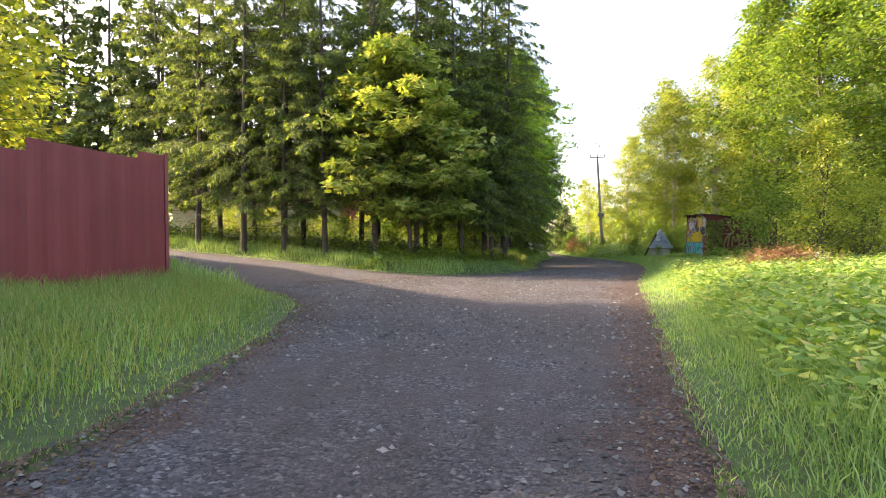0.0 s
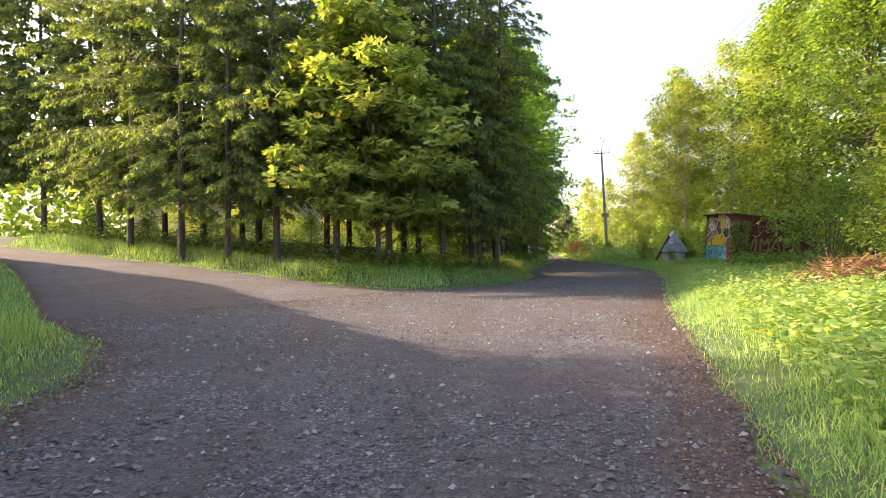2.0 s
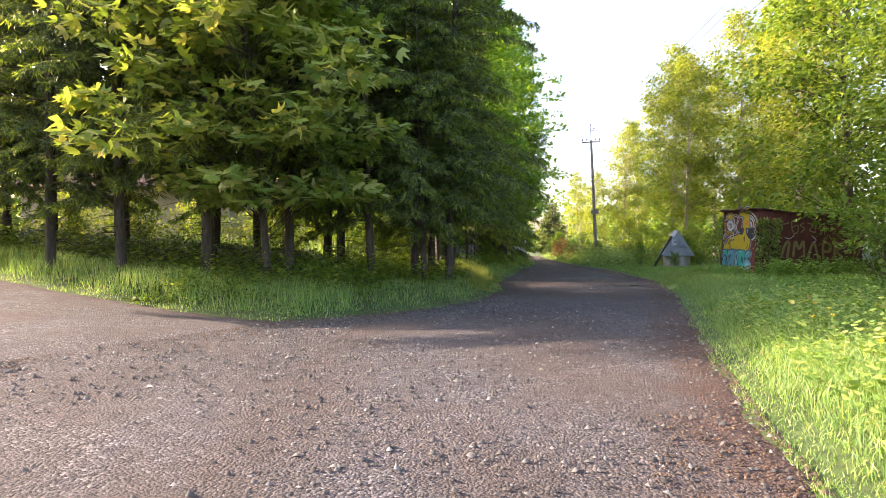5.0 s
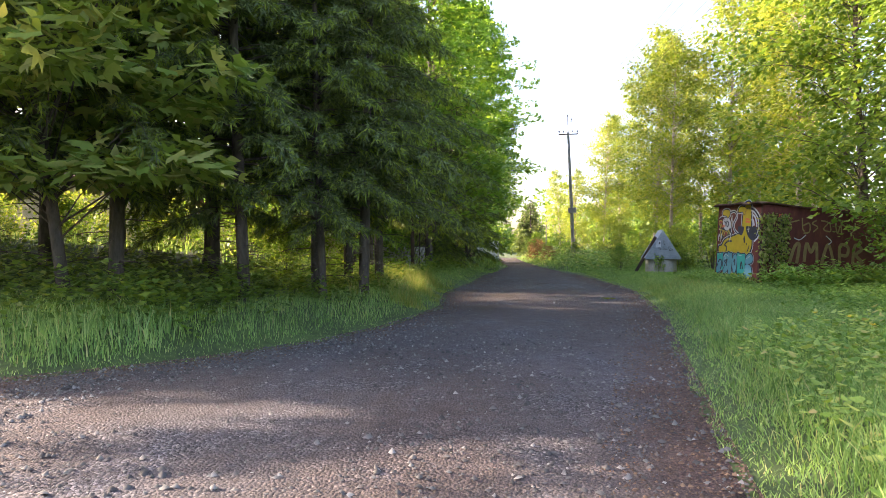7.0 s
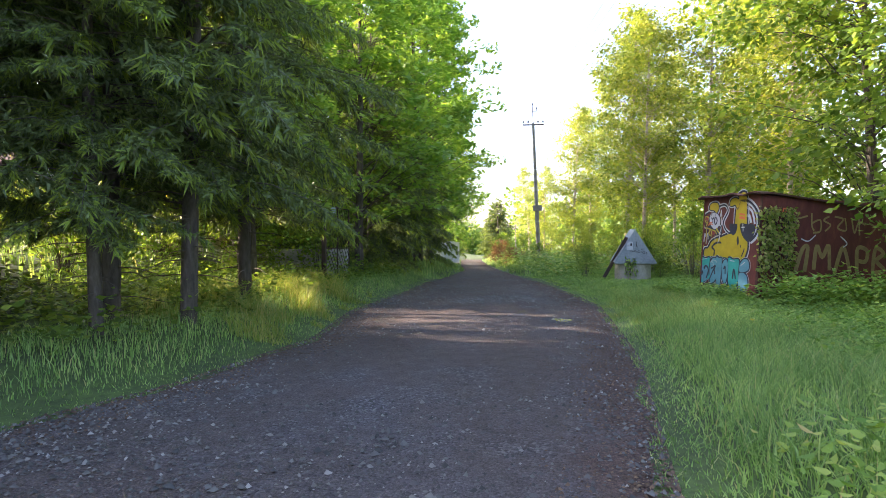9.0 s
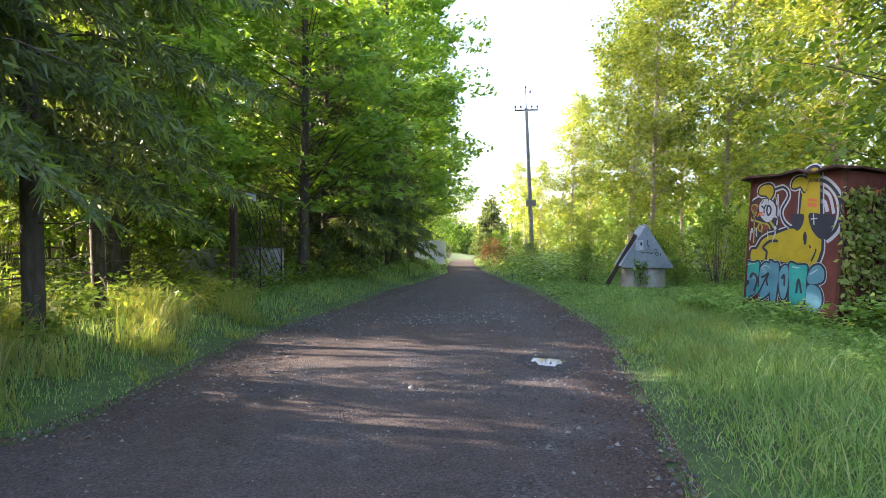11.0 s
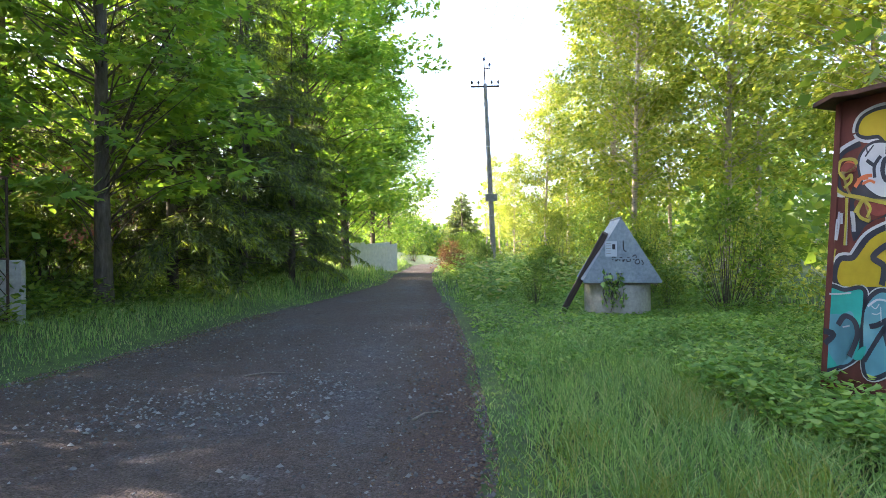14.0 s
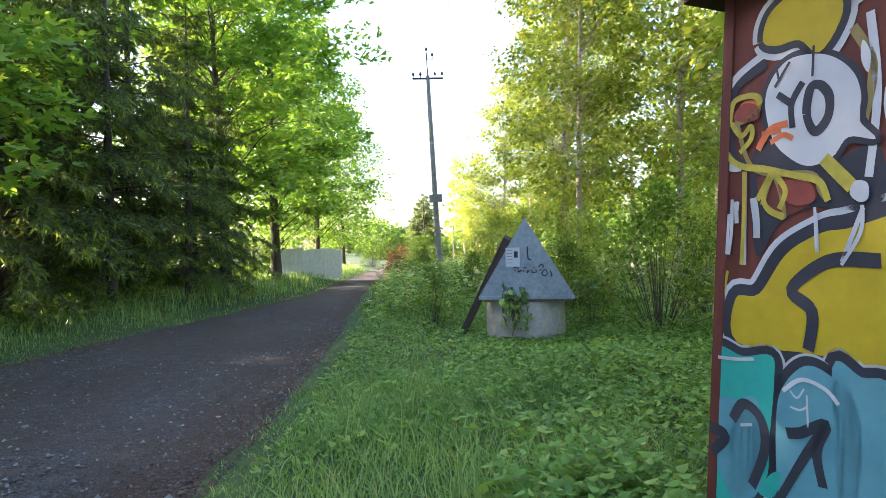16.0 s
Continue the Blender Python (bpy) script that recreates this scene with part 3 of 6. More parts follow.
M_ZINC = surface("weathered_zinc", [(0.3, (0.20, 0.25, 0.29)), (0.7, (0.32, 0.38, 0.43))], [(0.3, (0.72, 0.75, 0.78)), (0.7, (1.1, 1.08, 1.05))], 18, 2.2, 0.6, 0.0, 0.2, 0.004)
M_CONCRETE = surface("old_concrete", [(0.3, (0.36, 0.355, 0.335)), (0.7, (0.54, 0.53, 0.50))], [(0.3, (0.62, 0.6, 0.56)), (0.7, (1.1, 1.1, 1.08))], 14, 1.6, 0.9, 0, 0.4, 0.008)
M_POLE = surface("grey_concrete_pole", [(0.3, (0.20, 0.19, 0.18)), (0.7, (0.33, 0.315, 0.30))], None, 6, 1, 0.9, 0, 0.3)
M_WHITE = surface("white_fence_paint", [(0.3, (0.55, 0.56, 0.56)), (0.7, (0.78, 0.78, 0.76))], None, 4, 1, 0.5, 0, 0.1)
M_GREYWOOD = surface("grey_weathered_board", [(0.3, (0.10, 0.085, 0.07)), (0.7, (0.24, 0.21, 0.18))], None, 20, 1, 0.9, 0, 0.5, 0.006, (1, 1, 0.1))
M_PAPER = plain("paper", (0.50, 0.55, 0.60), 0.8, 0, 0.05)
M_INK = plain("black_marker", (0.02, 0.02, 0.025), 0.6)


def fence_run(label, start, way, sections, height, slope_to, group):
    """Sheet-metal sections between posts, each level, stepping from one to the next."""
    d = Vector((*way, 0)).normalized()
    rot = math.degrees(math.atan2(d.y, d.x))
    at = 0.0
    for w, top in sections:
        x, y = start[0] + d.x * at, start[1] + d.y * at
        ob = thing("fence_section", label, "fence", group)
        ob.matrix_basis = pose(x, y, 0, 0, 0, rot)
        x2, y2 = x + d.x * w, y + d.y * w
        low = min(land_at(x, y), land_at(x2, y2)) - 0.05
        bm = bmesh.new()
        n = max(4, int(w / 0.1))
        cols = []
        for i in range(n + 1):
            u, fold = w * i / n, 0.010 if (i // 2) % 2 else 0.0
            cols.append([bm.verts.new((u, y + fold, z)) for y, z in ((-0.012, low), (-0.012, top), (-0.004, top), (-0.004, low))])
        for a, b in zip(cols, cols[1:]):
            for q in range(4):
                bm.faces.new((a[q], b[q], b[(q + 1) % 4], a[(q + 1) % 4]))
        bm.faces.new(cols[0]), bm.faces.new(cols[-1][::-1])
        part("sheet", bm, M_RED, ob)
        box_part("post", (-0.03, 0.03, -0.075, -0.018, low - 0.3, top + 0.02), M_RED, ob, "", 0.004)
        box_part("top_rail", (0.032, w - 0.032, -0.055, -0.016, top - 0.35, top - 0.30), M_RED, ob)
        at += w
    return at


CORNER = (-4.95, 10.5)
fence_run("tall dark red sheet-metal fence section in shade", CORNER, (-0.24, -0.97), [(0.6, 2.86), (2.05, 2.72), (2.05, 2.52), (2.05, 2.4), (2.05, 2.3), (2.05, 2.2), (2.05, 2.1)], 2.5, 0, "red fence sections")
fence_run("red sheet-metal fence section along the side lane", (-4.98, 10.56), (-0.67, 0.74), [(2.2, 2.9), (2.2, 3.05), (2.2, 3.2), (2.2, 3.4), (2.2, 3.6), (2.2, 3.8), (2.2, 4.0)], 2.5, 0, "red fence sections")


# ---------- painted shed ----------
M_YEL = plain("spray_yellow", (0.44, 0.34, 0.015), 0.6, 0, 0.14, 5)
M_TEAL = plain("spray_teal", (0.015, 0.34, 0.30), 0.6, 0, 0.16, 5)
M_BLUE = plain("spray_light_blue", (0.09, 0.28, 0.36), 0.6, 0, 0.16, 5)
M_NAVY = plain("spray_dark_blue", (0.025, 0.03, 0.05), 0.6, 0, 0.2, 6)
M_SPRAYWHITE = plain("spray_white", (0.48, 0.51, 0.56), 0.6, 0, 0.10, 6)
M_OCHRE = plain("spray_ochre", (0.25, 0.20, 0.075), 0.65, 0, 0.2, 8)
M_ORANGE = plain("spray_orange", (0.62, 0.16, 0.06), 0.6, 0, 0.15, 8)

SHED_W, SHED_D, SHED_H = 1.9, 4.4, 2.7
SHED = pose(14.14, 32.33, 1.2, 0, 0, -82.1) @ pose(0, 0, 0, -2.6, 1.8, 0) @ pose(0, 0, -1.2)  # the old shed leans


def curve_points(pts, closed, per=5):
    """A smooth line through pts."""
    P = [Vector(p) for p in pts]
    n, out = len(P), []
    for i in range(n if closed else n - 1):
        a, b, c, d = (P[(i + k) % n] if closed else P[max(0, min(n - 1, i + k))] for k in (-1, 0, 1, 2))
        for s in range(per):
            t = s / per
            out.append(0.5 * (2 * b + (c - a) * t + (2 * a - 5 * b + 4 * c - d) * t * t + (3 * b - a - 3 * c + d) * t ** 3))
    if not closed:
        out.append(P[-1])
    return out


def on_front(p, lift):
    return Vector((min(SHED_W, max(-0.008, p[0] - 0.087 * (p[1] - 1.2))), -lift, p[1]))


def on_side(p, lift):
    return Vector((SHED_W + lift, p[0], p[1]))


def patch(parent, pts, material, layer, place=on_front, closed_smooth=True):
    bm = bmesh.new()
    line = curve_points(pts, True) if closed_smooth else [Vector(p) for p in pts]
    bm.faces.new([bm.verts.new(place(p, 0.004 + 0.0015 * layer)) for p in line])
    bmesh.ops.triangulate(bm, faces=bm.faces[:])
    part("paint_patch", bm, material, parent)


def stroke(parent, pts, width, material, layer, place=on_front, closed=False):
    line = curve_points(pts, closed, 6)
    if closed:
        line.append(line[0])
    bm = bmesh.new()
    last = None
    for i, p in enumerate(line):
        d = line[min(i + 1, len(line) - 1)] - line[max(i - 1, 0)]
        n = Vector((-d[1], d[0])).normalized() * width * 0.5 * (0.95 + 0.05 * math.sin(i * 0.5))
        pair = [bm.verts.new(place((p[0] + n[0], p[1] + n[1]), 0.004 + 0.0015 * layer)), bm.verts.new(place((p[0] - n[0], p[1] - n[1]), 0.004 + 0.0015 * layer))]
        if last:
            bm.faces.new((last[0], last[1], pair[1], pair[0]))
        last = pair
    part("paint_line", bm, material, parent)


def round_pts(cx, cz, rx, rz, n=10):
    return [(cx + rx * math.cos(2 * math.pi * i / n), cz + rz * math.sin(2 * math.pi * i / n)) for i in range(n)]


shed = thing("shed", "rusty maroon metal shed covered in bright graffiti, half overgrown", "shed")
shed.matrix_basis = SHED
base = 0.1
box_part("front_wall", (0, SHED_W, 0, 0.05, base, SHED_H), M_RUST, shed)
box_part("side_wall", (SHED_W - 0.05, SHED_W, 0.051, SHED_D, base, SHED_H - 0.02), M_RUST, shed)
box_part("side_wall", (0, 0.05, 0.051, SHED_D, base, SHED_H - 0.02), M_RUST, shed)
box_part("back_wall", (0.051, SHED_W - 0.051, SHED_D - 0.05, SHED_D, base, SHED_H - 0.1), M_RUST, shed)
box_part("corner_strip", (-0.012, 0.04, -0.012, -0.001, base, SHED_H), M_RUST, shed)
box_part("corner_strip", (SHED_W - 0.05, SHED_W + 0.012, -0.016, -0.001, base, SHED_H), M_ROOFIRON, shed)


def shed_roof():
    """A sagging sheet with bent edges and some thickness."""
    bm = bmesh.new()
    nx, ny = 12, 14
    rows = [[], []]
    for k in range(2):
        for j in range(ny + 1):
            for i in range(nx + 1):
                x = -0.09 + (SHED_W + 0.2) * i / nx
                y = -0.16 + (SHED_D + 0.25) * j / ny
                z = SHED_H + 0.03 - 0.055 * max(0, y) + 0.02 * math.sin(i * 1.3 + j * 0.4) - (0.07 if i == 0 else 0) - (0.05 * abs(math.sin(i * 0.9)) if j == 0 else 0) + 0.035 * k
                rows[k].append(bm.verts.new((x, y, z)))
    w = nx + 1
    for j in range(ny):
        for i in range(nx):
            a = j * w + i
            bm.faces.new([rows[1][q] for q in (a, a + 1, a + 1 + w, a + w)])
            bm.faces.new([rows[0][q] for q in (a + w, a + 1 + w, a + 1, a)])
    rim = [i for i in range(w)] + [j * w + nx for j in range(1, ny + 1)] + [ny * w + i for i in range(nx - 1, -1, -1)] + [j * w for j in range(ny - 1, 0, -1)]
    for a, b in zip(rim, rim[1:] + rim[:1]):
        bm.faces.new((rows[0][a], rows[0][b], rows[1][b], rows[1][a]))
    part("roof", bm, M_ROOFIRON, shed)


shed_roof()
stroke(shed, [(0.12, 1.22), (0.12, 1.4), (0.24, 1.43), (0.37, 1.59), (0.52, 1.67), (0.64, 1.69), (0.96, 1.79), (1.14, 1.82), (1.19, 2.09), (1.23, 2.43), (1.32, 2.59), (1.33, 2.73), (1.54, 2.72), (1.55, 2.06), (1.57, 1.62), (1.54, 1.4), (1.39, 1.2), (0.96, 1.22), (0.49, 1.24)], 0.15, M_SPRAYWHITE, 0, closed=True)
stroke(shed, [(0.12, 1.22), (0.12, 1.4), (0.24, 1.43), (0.37, 1.59), (0.52, 1.67), (0.64, 1.69), (0.96, 1.79), (1.14, 1.82), (1.19, 2.09), (1.23, 2.43), (1.32, 2.59), (1.33, 2.73), (1.54, 2.72), (1.55, 2.06), (1.57, 1.62), (1.54, 1.4), (1.39, 1.2), (0.96, 1.22), (0.49, 1.24)], 0.1, M_NAVY, 1, closed=True)
patch(shed, [(0.12, 1.22), (0.12, 1.4), (0.24, 1.43), (0.37, 1.59), (0.52, 1.67), (0.64, 1.69), (0.96, 1.79), (1.14, 1.82), (1.19, 2.09), (1.23, 2.43), (1.32, 2.59), (1.33, 2.73), (1.54, 2.72), (1.55, 2.06), (1.57, 1.62), (1.54, 1.4), (1.39, 1.2), (0.96, 1.22), (0.49, 1.24)], M_YEL, 2)
patch(shed, [(1.0, 2.03), (1.12, 2.04), (1.25, 2.02), (1.22, 1.86), (1.12, 1.76), (1.02, 1.85)], M_NAVY, 3)
patch(shed, [(1.34, 2.03), (1.56, 2.03), (1.79, 2.0), (1.77, 1.79), (1.6, 1.62), (1.41, 1.76)], M_NAVY, 3)
patch(shed, [(1.23, 1.68), (1.27, 1.75), (1.3, 1.68), (1.29, 1.56), (1.26, 1.53), (1.24, 1.58)], M_NAVY, 3)
stroke(shed, [(0.3, 2.43), (0.34, 2.53), (0.47, 2.57), (0.6, 2.54), (0.63, 2.42), (0.54, 2.31), (0.46, 2.38), (0.36, 2.39)], 0.11, M_SPRAYWHITE, 1, closed=True)
stroke(shed, [(0.3, 2.43), (0.34, 2.53), (0.47, 2.57), (0.6, 2.54), (0.63, 2.42), (0.54, 2.31), (0.46, 2.38), (0.36, 2.39)], 0.06, M_NAVY, 2, closed=True)
patch(shed, [(0.3, 2.43), (0.34, 2.53), (0.47, 2.57), (0.6, 2.54), (0.63, 2.42), (0.54, 2.31), (0.46, 2.38), (0.36, 2.39)], M_YEL, 3)
stroke(shed, [(1.02, 2.49), (1.06, 2.61), (1.19, 2.65), (1.31, 2.6), (1.32, 2.5), (1.26, 2.4), (1.19, 2.49), (1.09, 2.47)], 0.11, M_SPRAYWHITE, 1, closed=True)
stroke(shed, [(1.02, 2.49), (1.06, 2.61), (1.19, 2.65), (1.31, 2.6), (1.32, 2.5), (1.26, 2.4), (1.19, 2.49), (1.09, 2.47)], 0.06, M_NAVY, 2, closed=True)
patch(shed, [(1.02, 2.49), (1.06, 2.61), (1.19, 2.65), (1.31, 2.6), (1.32, 2.5), (1.26, 2.4), (1.19, 2.49), (1.09, 2.47)], M_YEL, 3)
patch(shed, [(0.21, 1.89), (0.28, 2.02), (0.55, 1.92), (0.72, 1.96), (0.72, 1.75), (0.49, 1.76), (0.34, 1.7), (0.23, 1.58)], M_NAVY, 0)
patch(shed, [(0.25, 1.89), (0.38, 1.9), (0.51, 1.85), (0.49, 1.78), (0.36, 1.73), (0.28, 1.76)], M_RUST, 1)
stroke(shed, [(0.3, 2.17), (0.33, 2.26), (0.41, 2.32), (0.52, 2.31), (0.6, 2.27), (0.66, 2.2), (0.68, 2.12), (0.67, 2.04), (0.72, 1.97), (0.63, 1.99), (0.57, 1.93), (0.48, 1.91), (0.4, 1.95), (0.33, 2.03)], 0.045, M_NAVY, 2, closed=True)
patch(shed, [(0.3, 2.17), (0.33, 2.26), (0.41, 2.32), (0.52, 2.31), (0.6, 2.27), (0.66, 2.2), (0.68, 2.12), (0.67, 2.04), (0.72, 1.97), (0.63, 1.99), (0.57, 1.93), (0.48, 1.91), (0.4, 1.95), (0.33, 2.03)], M_SPRAYWHITE, 3)
stroke(shed, [(0.36, 2.2), (0.42, 2.15)], 0.028, M_NAVY, 4)
stroke(shed, [(0.47, 2.22), (0.42, 2.15), (0.42, 2.06)], 0.028, M_NAVY, 4)
stroke(shed, [(0.48, 2.1), (0.5, 2.19), (0.54, 2.19), (0.57, 2.14), (0.56, 2.07), (0.51, 2.03)], 0.036, M_NAVY, 4, closed=True)
stroke(shed, [(0.26, 2.0), (0.32, 2.07), (0.4, 2.08)], 0.03, M_ORANGE, 4)
stroke(shed, [(0.32, 2.02), (0.38, 2.04), (0.42, 2.02)], 0.022, M_ORANGE, 4)
stroke(shed, [(0.28, 2.06), (0.37, 2.06)], 0.02, M_ORANGE, 4)
stroke(shed, [(0.17, 1.94), (0.09, 1.97), (0.07, 2.17), (0.13, 2.3), (0.28, 2.37), (0.42, 2.4)], 0.034, M_SPRAYWHITE, 1)
stroke(shed, [(0.21, 1.94), (0.13, 1.98), (0.11, 2.15), (0.15, 2.28), (0.31, 2.34)], 0.05, M_NAVY, 0)
patch(shed, [(0.14, 2.15), (0.19, 2.21), (0.27, 2.19), (0.26, 2.14), (0.17, 2.13)], M_ORANGE, 0)
stroke(shed, [(0.19, 1.92), (0.18, 1.74), (0.17, 1.54)], 0.022, M_SPRAYWHITE, 2)
stroke(shed, [(0.12, 2.14), (0.13, 2.21), (0.22, 2.23), (0.28, 2.2), (0.24, 2.14), (0.13, 2.12)], 0.022, M_OCHRE, 4)
stroke(shed, [(0.16, 2.12), (0.21, 1.96), (0.3, 1.9), (0.49, 1.88), (0.52, 1.82), (0.55, 1.78)], 0.022, M_OCHRE, 4)
stroke(shed, [(0.27, 1.78), (0.33, 1.89), (0.37, 1.73), (0.28, 1.78)], 0.022, M_OCHRE, 4)
stroke(shed, [(0.02, 1.56), (0.02, 1.4), (0.0, 1.27)], 0.02, M_OCHRE, 2)
stroke(shed, [(0.07, 1.58), (0.03, 1.47)], 0.016, M_OCHRE, 2)
stroke(shed, [(0.12, 1.81), (0.11, 1.73)], 0.016, M_SPRAYWHITE, 4)
stroke(shed, [(0.15, 1.8), (0.14, 1.74)], 0.016, M_SPRAYWHITE, 4)
stroke(shed, [(0.23, 1.8), (0.24, 1.65)], 0.016, M_SPRAYWHITE, 4)
stroke(shed, [(0.1, 1.75), (0.08, 1.58)], 0.016, M_SPRAYWHITE, 4)
stroke(shed, [(0.5, 1.74), (0.5, 1.6)], 0.016, M_SPRAYWHITE, 4)
stroke(shed, [(0.67, 1.75), (0.59, 1.57)], 0.016, M_SPRAYWHITE, 4)
stroke(shed, [(0.72, 1.58), (0.54, 1.57), (0.39, 1.46), (0.47, 1.39), (0.45, 1.25)], 0.05, M_NAVY, 4)
stroke(shed, [(0.64, 2.47), (0.85, 2.5), (0.95, 2.35), (0.8, 2.11), (0.84, 1.93), (0.97, 1.82)], 0.1, M_SPRAYWHITE, 1)
stroke(shed, [(0.64, 2.47), (0.85, 2.5), (0.95, 2.35), (0.8, 2.11), (0.84, 1.93), (0.97, 1.82)], 0.04, M_NAVY, 2)
stroke(shed, [(1.35, 2.58), (1.65, 2.54), (1.87, 2.31), (1.92, 2.04), (1.82, 1.78), (1.63, 1.63)], 0.16, M_SPRAYWHITE, 1)
stroke(shed, [(1.35, 2.58), (1.65, 2.54), (1.87, 2.31), (1.91, 2.04), (1.81, 1.78), (1.63, 1.63)], 0.06, M_NAVY, 2)
stroke(shed, [(1.56, 2.42), (1.72, 2.31), (1.79, 2.03)], 0.06, M_SPRAYWHITE, 1)
stroke(shed, [(1.54, 2.22), (1.63, 2.22), (1.68, 2.06)], 0.07, M_SPRAYWHITE, 1)
stroke(shed, [(0.72, 2.39), (0.73, 2.12), (0.69, 1.85)], 0.03, M_SPRAYWHITE, 1)
stroke(shed, [(0.66, 2.36), (0.72, 2.21), (0.68, 2.03)], 0.035, M_OCHRE, 1)
stroke(shed, [(1.32, 2.26), (1.41, 2.26), (1.5, 2.24)], 0.05, M_ORANGE, 3)
stroke(shed, [(1.32, 2.18), (1.41, 2.18), (1.5, 2.16)], 0.07, M_ORANGE, 3)
stroke(shed, [(1.43, 2.04), (1.44, 1.86)], 0.02, M_SPRAYWHITE, 4)
stroke(shed, [(1.38, 1.95), (1.5, 1.96)], 0.02, M_SPRAYWHITE, 4)
stroke(shed, [(1.35, 1.53), (1.37, 1.48)], 0.03, M_NAVY, 4)
stroke(shed, [(1.38, 1.27), (1.45, 1.4), (1.47, 1.47)], 0.03, M_NAVY, 4)
stroke(shed, [(-0.0, 1.17), (0.15, 1.17), (0.29, 1.2), (0.3, 1.11), (0.27, 0.89), (0.24, 0.71), (0.07, 0.57), (-0.12, 0.52), (0.02, 0.75), (-0.03, 0.87)], 0.09, M_SPRAYWHITE, 2, closed=True)
stroke(shed, [(0.3, 0.68), (0.3, 0.93), (0.33, 1.08), (0.43, 1.19), (0.53, 1.18), (0.62, 1.1), (0.63, 0.93), (0.59, 0.77), (0.46, 0.62), (0.33, 0.56)], 0.09, M_SPRAYWHITE, 2, closed=True)
stroke(shed, [(0.54, 1.21), (0.64, 1.2), (0.73, 1.19), (0.72, 0.94), (0.69, 0.76), (0.64, 0.51), (0.55, 0.53), (0.54, 0.8)], 0.09, M_SPRAYWHITE, 2, closed=True)
stroke(shed, [(0.74, 1.03), (0.82, 1.15), (0.91, 1.17), (0.94, 1.04), (0.92, 0.83), (0.85, 0.62), (0.77, 0.64), (0.73, 0.85)], 0.09, M_SPRAYWHITE, 2, closed=True)
stroke(shed, [(0.96, 1.21), (1.12, 1.19), (1.3, 1.19), (1.28, 0.97), (1.27, 0.77), (1.19, 0.54), (0.96, 0.51), (0.95, 0.89)], 0.09, M_SPRAYWHITE, 2, closed=True)
stroke(shed, [(1.32, 1.06), (1.41, 1.18), (1.53, 1.22), (1.61, 1.14), (1.6, 0.99), (1.47, 0.92), (1.32, 0.92)], 0.09, M_SPRAYWHITE, 2, closed=True)
stroke(shed, [(1.29, 0.83), (1.41, 0.9), (1.54, 0.82), (1.56, 0.63), (1.44, 0.48), (1.28, 0.52)], 0.09, M_SPRAYWHITE, 2, closed=True)
stroke(shed, [(-0.0, 1.17), (0.15, 1.17), (0.29, 1.2), (0.3, 1.11), (0.27, 0.89), (0.24, 0.71), (0.07, 0.57), (-0.12, 0.52), (0.02, 0.75), (-0.03, 0.87)], 0.07, M_NAVY, 3, closed=True)
patch(shed, [(-0.0, 1.17), (0.15, 1.17), (0.29, 1.2), (0.3, 1.11), (0.27, 0.89), (0.24, 0.71), (0.07, 0.57), (-0.12, 0.52), (0.02, 0.75), (-0.03, 0.87)], M_TEAL, 4)
stroke(shed, [(0.3, 0.68), (0.3, 0.93), (0.33, 1.08), (0.43, 1.19), (0.53, 1.18), (0.62, 1.1), (0.63, 0.93), (0.59, 0.77), (0.46, 0.62), (0.33, 0.56)], 0.07, M_NAVY, 3, closed=True)
patch(shed, [(0.3, 0.68), (0.3, 0.93), (0.33, 1.08), (0.43, 1.19), (0.53, 1.18), (0.62, 1.1), (0.63, 0.93), (0.59, 0.77), (0.46, 0.62), (0.33, 0.56)], M_BLUE, 4)
stroke(shed, [(0.54, 1.21), (0.64, 1.2), (0.73, 1.19), (0.72, 0.94), (0.69, 0.76), (0.64, 0.51), (0.55, 0.53), (0.54, 0.8)], 0.07, M_NAVY, 3, closed=True)
patch(shed, [(0.54, 1.21), (0.64, 1.2), (0.73, 1.19), (0.72, 0.94), (0.69, 0.76), (0.64, 0.51), (0.55, 0.53), (0.54, 0.8)], M_BLUE, 4)
stroke(shed, [(0.74, 1.03), (0.82, 1.15), (0.91, 1.17), (0.94, 1.04), (0.92, 0.83), (0.85, 0.62), (0.77, 0.64), (0.73, 0.85)], 0.07, M_NAVY, 3, closed=True)
patch(shed, [(0.74, 1.03), (0.82, 1.15), (0.91, 1.17), (0.94, 1.04), (0.92, 0.83), (0.85, 0.62), (0.77, 0.64), (0.73, 0.85)], M_BLUE, 4)
stroke(shed, [(0.96, 1.21), (1.12, 1.19), (1.3, 1.19), (1.28, 0.97), (1.27, 0.77), (1.19, 0.54), (0.96, 0.51), (0.95, 0.89)], 0.07, M_NAVY, 3, closed=True)
patch(shed, [(0.96, 1.21), (1.12, 1.19), (1.3, 1.19), (1.28, 0.97), (1.27, 0.77), (1.19, 0.54), (0.96, 0.51), (0.95, 0.89)], M_TEAL, 4)
stroke(shed, [(1.32, 1.06), (1.41, 1.18), (1.53, 1.22), (1.61, 1.14), (1.6, 0.99), (1.47, 0.92), (1.32, 0.92)], 0.07, M_NAVY, 3, closed=True)
patch(shed, [(1.32, 1.06), (1.41, 1.18), (1.53, 1.22), (1.61, 1.14), (1.6, 0.99), (1.47, 0.92), (1.32, 0.92)], M_BLUE, 4)
stroke(shed, [(1.29, 0.83), (1.41, 0.9), (1.54, 0.82), (1.56, 0.63), (1.44, 0.48), (1.28, 0.52)], 0.07, M_NAVY, 3, closed=True)
patch(shed, [(1.29, 0.83), (1.41, 0.9), (1.54, 0.82), (1.56, 0.63), (1.44, 0.48), (1.28, 0.52)], M_BLUE, 4)
